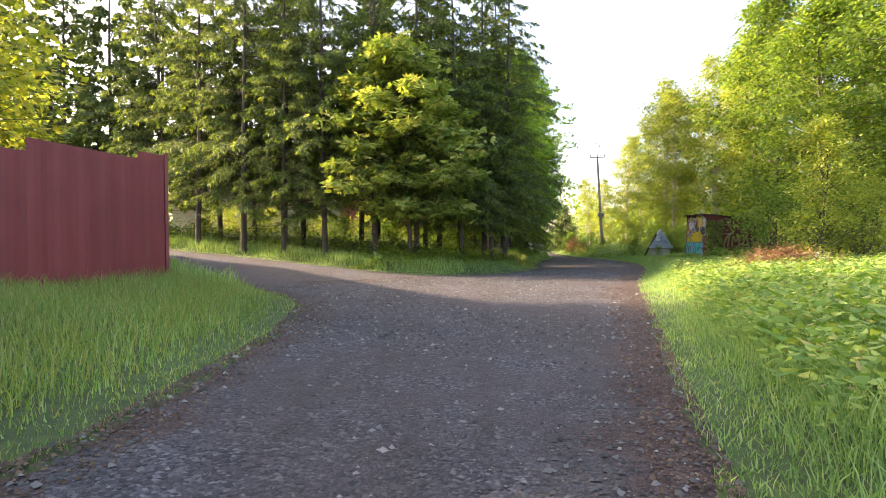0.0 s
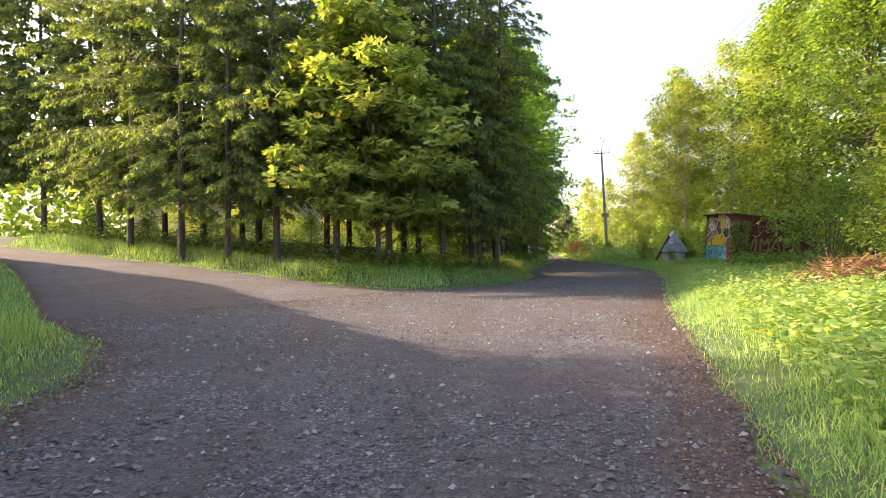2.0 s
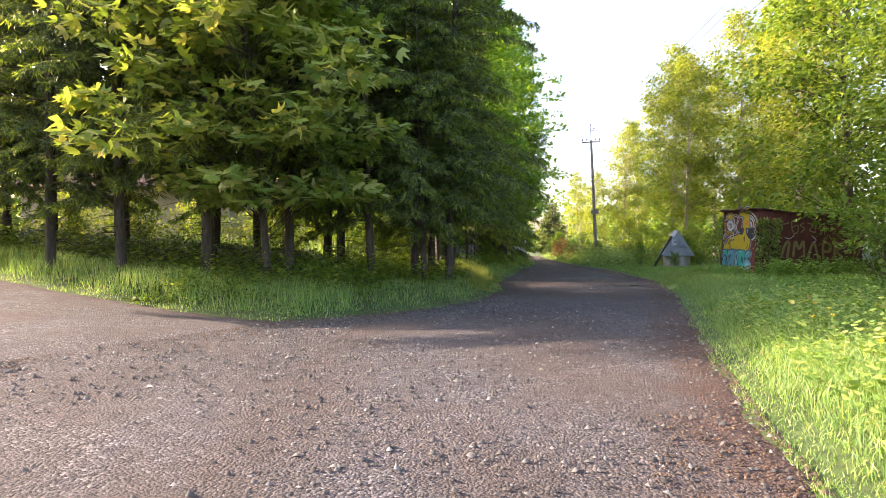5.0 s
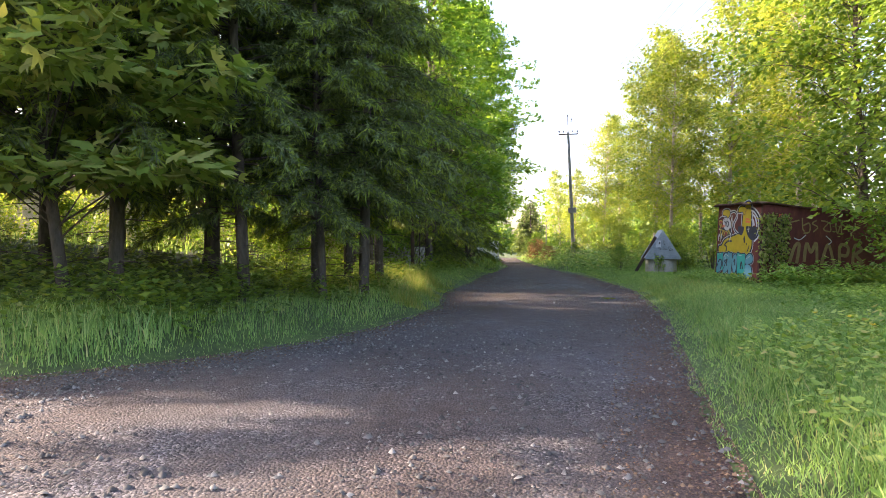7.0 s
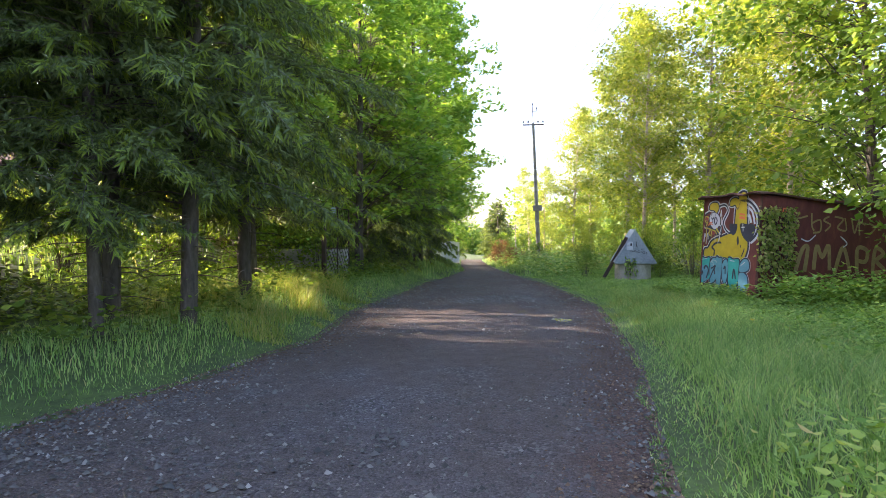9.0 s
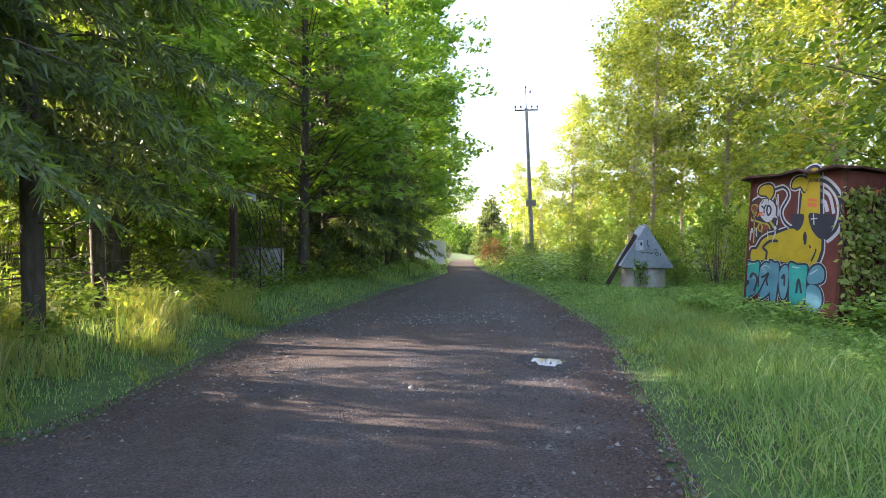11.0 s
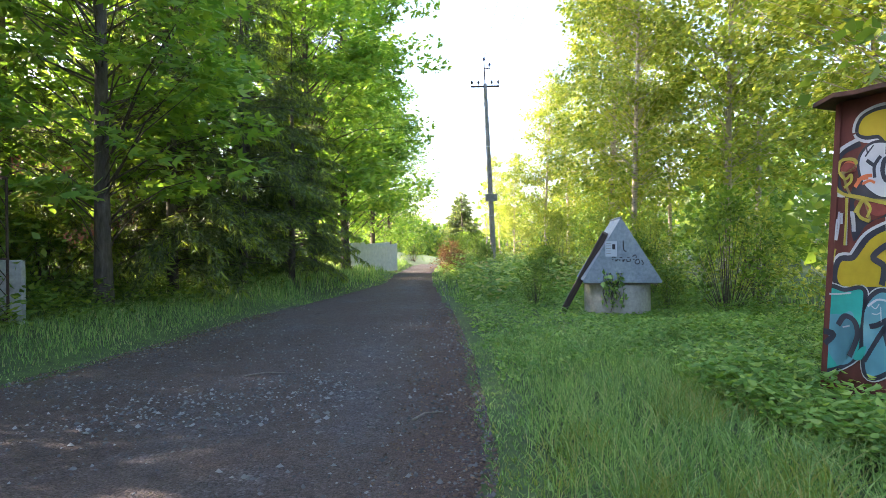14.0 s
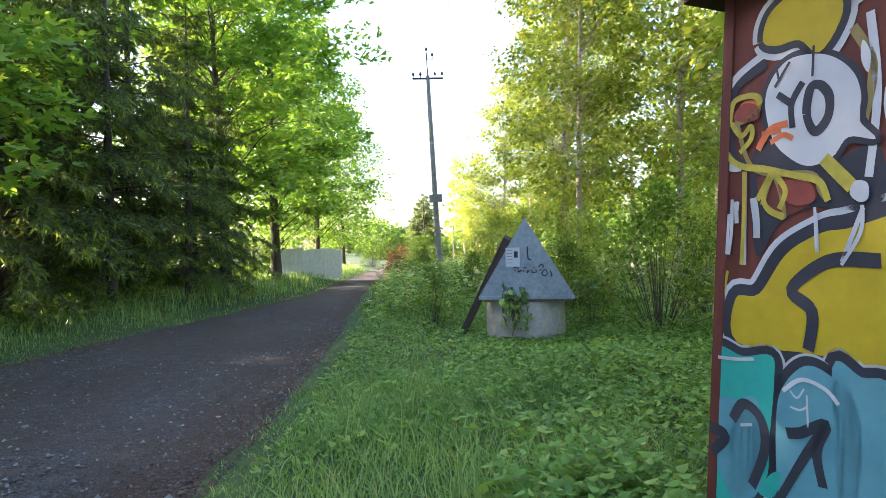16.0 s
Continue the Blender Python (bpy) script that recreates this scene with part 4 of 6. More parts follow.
patch(shed, [(0.07, 0.58), (0.06, 0.73), (0.08, 0.87), (0.16, 0.97), (0.23, 0.92), (0.24, 0.81), (0.19, 0.68)], M_BLUE, 5)
stroke(shed, [(0.09, 0.9), (0.15, 0.98), (0.23, 0.95), (0.25, 0.84), (0.18, 0.67)], 0.045, M_NAVY, 6)
stroke(shed, [(0.35, 0.93), (0.41, 0.95), (0.51, 1.01), (0.47, 0.91), (0.49, 0.79)], 0.04, M_NAVY, 6)
stroke(shed, [(0.5, 0.99), (0.41, 0.85), (0.3, 0.66)], 0.035, M_NAVY, 6)
stroke(shed, [(-0.04, 0.83), (0.05, 0.82), (-0.03, 0.73)], 0.05, M_NAVY, 6)
stroke(shed, [(-0.01, 1.23), (-0.03, 1.08), (-0.05, 0.83), (-0.03, 0.75), (-0.15, 0.63), (-0.15, 0.49)], 0.02, M_SPRAYWHITE, 5)
stroke(shed, [(1.09, 0.73), (1.14, 0.96), (1.19, 0.74)], 0.045, M_NAVY, 6)
stroke(shed, [(0.8, 0.94), (0.85, 1.01), (0.85, 0.83)], 0.04, M_NAVY, 6)
stroke(shed, [(0.02, 1.14), (0.11, 1.15), (0.21, 1.17)], 0.014, M_SPRAYWHITE, 6)
stroke(shed, [(0.34, 1.08), (0.42, 1.14), (0.51, 1.13), (0.56, 1.09)], 0.016, M_SPRAYWHITE, 6)
stroke(shed, [(0.13, 0.89), (0.19, 0.91)], 0.012, M_SPRAYWHITE, 6)
stroke(shed, [(1.01, 1.16), (1.16, 1.15)], 0.02, M_SPRAYWHITE, 6)
stroke(shed, [(1.36, 1.06), (1.5, 1.15)], 0.02, M_SPRAYWHITE, 6)
stroke(shed, [(0.37, 1.09), (0.4, 1.07), (0.43, 1.11)], 0.008, M_SPRAYWHITE, 6)
stroke(shed, [(0.37, 1.03), (0.41, 1.03), (0.44, 1.05)], 0.008, M_SPRAYWHITE, 6)
stroke(shed, [(0.44, 1.09), (0.44, 0.97)], 0.008, M_SPRAYWHITE, 6)
M_LEMON = plain("spray_lemon", (0.42, 0.36, 0.05), 0.6, 0, 0.25, 14)
M_BRICKRED = plain("spray_brick_red", (0.26, 0.055, 0.045), 0.65, 0, 0.25, 12)
# loose overspray, drips and later lines on the painted front
stroke(shed, [(0.12, 2.13), (0.15, 2.22), (0.25, 2.22), (0.28, 2.18)], 0.026, M_LEMON, 5)
stroke(shed, [(0.13, 2.13), (0.18, 2.07), (0.23, 2.10), (0.23, 2.05), (0.17, 2.00)], 0.024, M_LEMON, 5)
stroke(shed, [(0.07, 2.06), (0.12, 1.98), (0.19, 1.94), (0.29, 1.92), (0.43, 1.88), (0.52, 1.85), (0.55, 1.78)], 0.028, M_LEMON, 5)
stroke(shed, [(0.19, 1.92), (0.18, 1.74), (0.16, 1.54)], 0.022, M_LEMON, 5)
stroke(shed, [(0.33, 1.90), (0.28, 1.82), (0.30, 1.76), (0.37, 1.73)], 0.026, M_LEMON, 5)
stroke(shed, [(0.33, 1.90), (0.38, 1.83), (0.35, 1.76)], 0.024, M_LEMON, 5)
stroke(shed, [(0.32, 1.90), (0.25, 1.80)], 0.024, M_LEMON, 5)
stroke(shed, [(0.54, 1.93), (0.64, 1.82)], 0.05, M_LEMON, 5)
patch(shed, [(0.14, 2.15), (0.19, 2.20), (0.26, 2.18), (0.27, 2.13), (0.21, 2.12)], M_BRICKRED, 4)
patch(shed, [(0.35, 1.86), (0.46, 1.86), (0.50, 1.82), (0.49, 1.78), (0.42, 1.77), (0.37, 1.80)], M_BRICKRED, 4)
stroke(shed, [(0.12, 1.81), (0.11, 1.67), (0.09, 1.58)], 0.018, M_SPRAYWHITE, 4)
stroke(shed, [(0.14, 1.80), (0.14, 1.71)], 0.022, M_SPRAYWHITE, 4)
stroke(shed, [(0.23, 1.81), (0.24, 1.72), (0.24, 1.65)], 0.036, M_SPRAYWHITE, 4)
stroke(shed, [(0.50, 1.76), (0.50, 1.61)], 0.012, M_SPRAYWHITE, 6)
stroke(shed, [(0.67, 1.76), (0.66, 1.67), (0.59, 1.56)], 0.014, M_SPRAYWHITE, 6)
patch(shed, [(0.63, 1.80), (0.65, 1.84), (0.69, 1.83), (0.69, 1.78), (0.66, 1.77)], M_SPRAYWHITE, 6)
patch(shed, [(0.69, 2.28), (0.70, 2.30), (0.72, 2.25), (0.71, 2.19), (0.69, 2.23)], M_SPRAYWHITE, 6)
stroke(shed, [(0.03, 1.57), (0.04, 1.46), (0.01, 1.31)], 0.02, M_LEMON, 2)
stroke(shed, [(0.08, 1.51), (0.04, 1.36), (0.03, 1.26)], 0.016, M_LEMON, 2)
stroke(shed, [(0.42, 2.31), (0.35, 2.23)], 0.012, M_NAVY, 5)
stroke(shed, [(0.52, 2.34), (0.51, 2.23)], 0.01, M_NAVY, 5)
stroke(shed, [(0.36, 2.31), (0.37, 2.25)], 0.01, M_NAVY, 5)
patch(shed, [(-0.01, 0.95), (0.12, 0.99), (0.21, 1.02), (0.24, 0.89), (0.21, 0.66), (0.08, 0.59), (-0.02, 0.72)], M_BLUE, 5)
patch(shed, [(0.21, 0.66), (0.27, 0.75), (0.32, 0.77), (0.28, 0.67)], M_TEAL, 5)
# tags on the long side
for pts in ([(0.45, 2.25), (0.9, 2.2), (1.25, 2.28)], [(0.75, 2.35), (0.95, 2.05), (0.85, 1.8)], [(1.35, 2.35), (1.38, 2.05), (1.45, 1.95)], [(1.38, 2.12), (1.6, 2.2), (1.62, 1.95), (1.42, 1.9)], [(1.85, 2.3), (1.7, 2.2), (1.9, 2.1), (1.75, 1.95)], [(2.0, 2.3), (2.25, 2.25), (2.1, 2.05), (2.35, 2.0), (2.3, 2.28)], [(2.5, 2.25), (2.6, 1.95), (2.7, 2.2), (2.9, 2.15)], [(2.7, 2.3), (2.75, 1.9)], [(3.0, 2.2), (3.2, 2.1), (3.05, 1.95)]):
    stroke(shed, pts, 0.045, M_OCHRE, 1, on_side)
for pts in ([(1.0, 1.0), (1.15, 1.5), (1.3, 1.55), (1.25, 1.0)], [(1.5, 1.05), (1.55, 1.6), (1.72, 1.35), (1.88, 1.62), (1.95, 1.05)], [(2.1, 1.0), (2.3, 1.6), (2.55, 1.0)], [(2.75, 1.0), (2.72, 1.58), (3.0, 1.55), (2.98, 1.3), (2.76, 1.3)], [(3.2, 1.05), (3.25, 1.6), (3.5, 1.5), (3.3, 1.32), (3.55, 1.1), (3.2, 1.02)]):
    stroke(shed, pts, 0.11, M_OCHRE, 0, on_side)
stroke(shed, [(0.55, 2.38), (0.75, 2.36), (0.9, 2.33)], 0.10, M_ORANGE, 1, on_side)
for pts in ([(1.1, 1.75), (1.3, 1.7), (1.5, 1.85)], [(2.2, 1.85), (2.4, 1.7), (2.3, 1.6)]):
    stroke(shed, pts, 0.03, M_SPRAYWHITE, 2, on_side)


def vine(m, width, height, count, mat_leaf, label):
    """Hanging shoots with leaves against a wall or ring; y is the wall's outward side."""
    ob = thing("vine", label, "vine")
    ob.matrix_basis = m
    vv, vf, b, w = [], [], [], []
    for k in range(count):
        x0, L = rng.uniform(-width / 2, width / 2), height * rng.uniform(0.5, 1)
        pts = [(x0 + 0.1 * math.sin(3 * s + k), -0.05 - 0.06 * s, height - L * s) for s in np.linspace(0, 1, 6)]
        tube(vv, vf, pts, [0.006] * 6, 3)
        n = int(26 * L)
        s = rng.uniform(0, 1, n)
        b.append(np.stack([np.interp(s, np.linspace(0, 1, 6), [p[i] for p in pts]) for i in range(3)], 1) + rng.normal(size=(n, 3)) * 0.04)
        w.append(unit(rng.normal(size=(n, 3)) * 0.6 + np.array([0, -0.5, -0.6])))
    tagged(link_part("branchwork", tube_mesh("branchwork", vv, vf), M_BARK, ob), kind="stuff")
    b, w = np.concatenate(b), np.concatenate(w)
    size = rng.uniform(0.06, 0.13, len(b))
    tagged(link_part("foliage", leaf_mesh("foliage", b, w, crosswise(w), size, size * 0.3), mat_leaf, ob), kind="stuff")
    return ob


vine(SHED @ pose(SHED_W + 0.02, 0.35, 0.5, 0, 0, 90), 0.9, 1.9, 40, M_DRYGRASS, "climbing vine hanging over the shed corner")

# ---------- the well ----------
WELL = pose(15.39, 39.35, land_at(15.39, 39.35), 0, 0, -15)
well = thing("well", "old concrete-ring well under a grey zinc gabled roof", "well")
well.matrix_basis = WELL


def lathe(profile, sides=32):
    bm = bmesh.new()
    rings = [[bm.verts.new((r * math.cos(2 * math.pi * k / sides), r * math.sin(2 * math.pi * k / sides), z)) for k in range(sides)] for r, z in profile]
    for a, b in zip(rings, rings[1:]):
        for k in range(sides):
            bm.faces.new((a[k], a[(k + 1) % sides], b[(k + 1) % sides], b[k]))
    return bm


GZ = land_at(15.39, 39.35)
M_DARKWOOD = surface("dark_brown_board", [(0.3, (0.035, 0.026, 0.022)), (0.7, (0.10, 0.075, 0.062))], None, 20, 1, 0.9, 0, 0.5, 0.006, (1, 1, 0.1))
part("ring", lathe([(0.655, -0.3), (0.66, 0.3), (0.655, 0.6), (0.64, 0.62), (0.54, 0.62), (0.53, -0.3)]), M_CONCRETE, well, "stained concrete ring", True)
box_part("roof_frame", (-0.68, 0.68, -0.66, 0.70, 0.622, 0.655), M_GREYWOOD, well)


def gable_roof(half, low, high, front, back):
    """An A-shaped roof of zinc sheets: two slopes on a ridge, a sheeted gable at each end."""
    def sheet_part(name, corners, thick):
        n = (Vector(corners[1]) - Vector(corners[0])).cross(Vector(corners[2]) - Vector(corners[0])).normalized() * thick
        bm = bmesh.new()
        outer, inner = [bm.verts.new(Vector(c)) for c in corners], [bm.verts.new(Vector(c) - n) for c in corners]
        bm.faces.new(outer), bm.faces.new(inner[::-1])
        for a in range(len(corners)):
            b = (a + 1) % len(corners)
            bm.faces.new((outer[b], outer[a], inner[a], inner[b]))
        return part(name, bm, M_ZINC, well)

    f, b = -front, back
    for s in (-1, 1):
        e = [(s * half, f, low), (s * half, b, low), (0, b, high), (0, f + 0.06, high)]
        sheet_part("roof_sheet", e if s > 0 else e[::-1], 0.012)
    sheet_part("gable_sheet", [(-half + 0.02, f - 0.004, low + 0.002), (half - 0.02, f - 0.004, low + 0.002), (0, f + 0.054, high - 0.02)], 0.01)
    sheet_part("gable_sheet", [(half - 0.02, b + 0.004, low + 0.002), (-half + 0.02, b + 0.004, low + 0.002), (0, b + 0.004, high - 0.02)], 0.01)
    box_part("eave_strip", (-half, half, f - 0.022, f - 0.006, low - 0.045, low + 0.012), M_ZINC, well, "", 0.003)
    sheet_part("seam", [(-half * 0.64, f + 0.010, low + (high - low) * 0.34), (half * 0.64, f + 0.010, low + (high - low) * 0.34), (half * 0.63, f + 0.011, low + (high - low) * 0.355), (-half * 0.63, f + 0.011, low + (high - low) * 0.355)], 0.004)
    vv, vf = [], []
    tube(vv, vf, [(0, f + 0.05, high), (0, b, high)], [0.022, 0.022], 6)
    link_part("ridge_cap", tube_mesh("ridge_cap", vv, vf), M_ZINC, well)


WELL_TOP = 2.1 - GZ
gable_roof(0.745, 0.70, WELL_TOP, 0.68, 0.80)
SLOPE = math.degrees(math.atan2(WELL_TOP - 0.70, 0.06))


def on_well_roof(name, u, s, w, h, material, lift=0.006):
    """A small flat piece on the roof's front sheet: u across, s up the slope (metres)."""
    ob = new(name)
    bm = bmesh.new()
    box(bm, u - w / 2, u + w / 2, s - h / 2, s + h / 2, 0, 0.002)
    me = part(name, bm, material, well)
    bpy.data.objects.remove(ob)
    me.matrix_basis = pose(0, -0.684, 0.70, SLOPE, 0, 0) @ pose(0, 0, lift)
    return me


on_well_roof("paper_notice", -0.20, 0.62, 0.22, 0.30, M_PAPER)["label"] = "faded white paper notice"
on_well_roof("notice_picture", -0.15, 0.66, 0.06, 0.10, M_INK, 0.009)
for i in range(5):
    on_well_roof("notice_line", -0.25, 0.73 - 0.05 * i, 0.09, 0.012, M_POLE, 0.009)


def on_gable(p, lift):
    return Vector((p[0], -0.684 + 0.06 * (p[1] - 0.70) / (WELL_TOP - 0.70) - lift, p[1]))


def scrawl(pts, width):
    stroke(well, pts, width, M_INK, 1, on_gable)


scrawl([(0.03, 1.48), (0.04, 1.30), (0.09, 1.27)], 0.022)
scrawl([(-0.16, 1.10), (-0.19, 1.13), (-0.16, 1.16), (-0.11, 1.13), (-0.12, 1.08), (-0.06, 1.12)], 0.018)
scrawl([(-0.04, 1.08), (-0.03, 1.15), (0.02, 1.13), (0.02, 1.07), (0.07, 1.13)], 0.018)
scrawl([(0.10, 1.07), (0.09, 1.13), (0.14, 1.14), (0.16, 1.08), (0.10, 1.07)], 0.018)
scrawl([(0.20, 1.16), (0.25, 1.20), (0.27, 1.15), (0.21, 1.10)], 0.018)
scrawl([(0.24, 1.06), (0.30, 1.12), (0.33, 1.05), (0.28, 1.02), (0.24, 1.06)], 0.018)
scrawl([(0.37, 1.10), (0.40, 1.04), (0.38, 1.00)], 0.018)
board = thing("plank", "dark brown weathered plank leaning against the well roof", "plank")
p0, p1 = Vector((-1.00, 0.20, -0.02)), Vector((-0.20, -0.36, 1.60))
run = (p1 - p0).normalized()
flat = Vector((-0.83, 0, 0.56))
flat = (flat - run * flat.dot(run)).normalized()
box_part("board", (-0.09, 0.09, -0.06, 0.06, 0, (p1 - p0).length), M_DARKWOOD, board, "", 0.006)
turn3 = Matrix((flat.cross(run), flat, run)).transposed().to_4x4()
board.matrix_basis = WELL @ Matrix.Translation(p0 + flat * 0.08) @ turn3
vine(WELL @ pose(-0.18, -0.67, 0.0), 0.28, 0.85, 12, M_GRASS, "yellowing creeper growing up the well ring")

# ---------- power pole and wires ----------
pole = thing("power_pole", "grey concrete power pole with steel crossarm and insulators", "power pole")
PZ = land_at(16.5, 57.3)
pole.matrix_basis = pose(16.55, 57.3, PZ, 0, -2.3, 0)
part("shaft", lathe([(0.15, -0.5), (0.14, 3), (0.115, 7), (0.09, 9.9), (0.0, 9.92)], 8), M_POLE, pole)
part("top_pin", lathe([(0.03, 9.9), (0.025, 11.0), (0.0, 11.0)], 6), M_IRON, pole)
box_part("crossarm", (-0.75, 0.75, -0.04, 0.04, 9.72, 9.80), M_IRON, pole)
for x, z in ((-0.7, 9.80), (-0.35, 9.80), (0.35, 9.80), (0.7, 9.80), (0.0, 11.0), (0.28, 10.72)):
    i = part("insulator", lathe([(0.015, 0), (0.015, 0.10), (0.06, 0.11), (0.065, 0.18), (0.03, 0.26), (0.0, 0.27)], 10), M_NAVY, pole)
    i.location = (x, -0.02, z)
box_part("pin_bracket", (0.0, 0.30, -0.015, 0.015, 10.68, 10.72), M_IRON, pole)
box_part("flat_plate", (-0.32, 0.32, -0.19, -0.165, 3.75, 4.15), M_POLE, pole, "blank grey plate bolted to the pole", 0.01)
for z in (3.0, 6.6):
    part("steel_band", lathe([(0.15 - 0.0045 * z, z), (0.15 - 0.0045 * z, z + 0.05)], 10), M_SPRAYWHITE, pole)
for k, (x, z) in enumerate(((-0.7, 9.95), (-0.35, 9.95), (0.35, 9.95), (0.7, 9.95))):
    a, b = pole.matrix_basis @ Vector((x, 0, z)), Vector((6.4 + x, -20, 10.2))
    wire = thing("wire", "thin overhead power wire", "wire", "power wires")
    vv, vf = [], []
    tube(vv, vf, [a.lerp(b, s) - Vector((0, 0, 1.5 * 4 * s * (1 - s))) for s in np.linspace(0, 1, 15)], [0.0065] * 15, 4)
    link_part("strand", tube_mesh("strand", vv, vf), M_IRON, wire)
far_pole = thing("power_pole", "distant thin wooden pole in the overgrowth", "power pole")
far_pole.matrix_basis = pose(24.5, 100, land_at(24.5, 100))
part("shaft", lathe([(0.12, -0.5), (0.09, 5.2), (0.0, 5.22)], 8), M_GREYWOOD, far_pole)

# ---------- white fence, gate and yard ----------
def corrugated(name, label, x0, y0, x1, y1, low, high, material, group):
    ob = thing(name, label, "fence", group)
    d = Vector((x1 - x0, y1 - y0, 0))
    ob.matrix_basis = pose(x0, y0, 0, 0, 0, math.degrees(math.atan2(d.y, d.x)))
    n = int(d.length / 1.0) + 1
    for k in range(n):
        bm = bmesh.new()
        u0, u1 = d.length * k / n, d.length * (k + 1) / n - 0.01
        m = 12
        top = high + 0.05 * math.sin(k * 2.1)
        vs = []
        for y in (0, 0.012):
            for z in (low, top):
                vs.append([bm.verts.new((u0 + (u1 - u0) * i / m, y + (0.02 if i % 2 else -0.02), z + (0.06 * (z == top) * i / m))) for i in range(m + 1)])
        for i in range(m):
            bm.faces.new((vs[0][i], vs[0][i + 1], vs[1][i + 1], vs[1][i]))
            bm.faces.new((vs[3][i], vs[3][i + 1], vs[2][i + 1], vs[2][i]))
            bm.faces.new((vs[1][i], vs[1][i + 1], vs[3][i + 1], vs[3][i]))
        part("panel", bm, material, ob)
    for k in range(0, n + 1, 2):
        box_part("post", (d.length * k / n - 0.04, d.length * k / n + 0.04, 0.035, 0.11, low - 0.2, high - 0.05), M_IRON, ob)
    return ob


corrugated("fence", "white corrugated sheet fence under the maples", 8.85, 58.4, 11.7, 63.4, 0.15, 1.8, M_WHITE, "yard fences")

gate = thing("gate", "open rusty iron gate leaf with slanting bars on its post", "gate")
gate.matrix_basis = pose(4.28, 35.0, land_at(4.28, 35.0), 0, 0, math.degrees(math.atan2(2.6, 0.55)))
box_part("post", (-0.06, 0.06, -0.06, 0.06, -0.3, 2.15), M_IRON, gate, "", 0.008)
for z in (0.12, 1.05, 2.30):
    box_part("rail", (0.062, 2.6, -0.015, 0.015, z, z + 0.03), M_IRON, gate)
for x in (0.064, 1.3, 2.56):
    box_part("stile", (x, x + 0.028, -0.014, 0.014, 0.152, 2.299), M_IRON, gate)
for k in range(9):
    vv, vf = [], []
    x0, z0 = 0.1 + 0.27 * k, 1.09
    tube(vv, vf, [(x0, 0, z0), (min(2.55, x0 + 0.85), 0, z0 - 0.9 * (min(2.55, x0 + 0.85) - x0) / 0.85)], [0.008, 0.008], 5)
    link_part("bar", tube_mesh("bar", vv, vf), M_IRON, gate)
    vv, vf = [], []
    tube(vv, vf, [(x0, 0, 2.30), (min(2.55, x0 + 0.85), 0, 2.30 - 1.2 * (min(2.55, x0 + 0.85) - x0) / 0.85)], [0.008, 0.008], 5)
    link_part("bar", tube_mesh("bar", vv, vf), M_IRON, gate)
# Pale sheet on the gate stands in for a roof behind it.
box_part("flat_plate", (0.5, 1.0, -0.035, -0.022, 2.12, 2.30), M_ZINC, gate, "small pale metal sheet standing in for a roof behind")
slab = thing("low_wall", "low grey concrete slab wall beside the gate", "wall")
for k in range(3):
    box_part("slab", (0.0 + 1.6 * k, 1.59 + 1.6 * k, 37.9, 38.02, 0.2, 1.42), M_CONCRETE, slab, "", 0.01)

M_BRICK = surface("red_brick", [(0.3, (0.20, 0.07, 0.045)), (0.7, (0.33, 0.13, 0.085))], [(0.3, (0.8, 0.8, 0.8)), (0.7, (1.1, 1.05, 1.0))], 12, 0.8, 0.9, 0, 0.3)
M_SIDING = surface("pale_siding", [(0.3, (0.42, 0.37, 0.29)), (0.7, (0.58, 0.52, 0.42))], None, 4, 1, 0.8, 0, 0.1)
M_GLASS = plain("dark_window_glass", (0.04, 0.05, 0.06), 0.08, 0, 0.1)


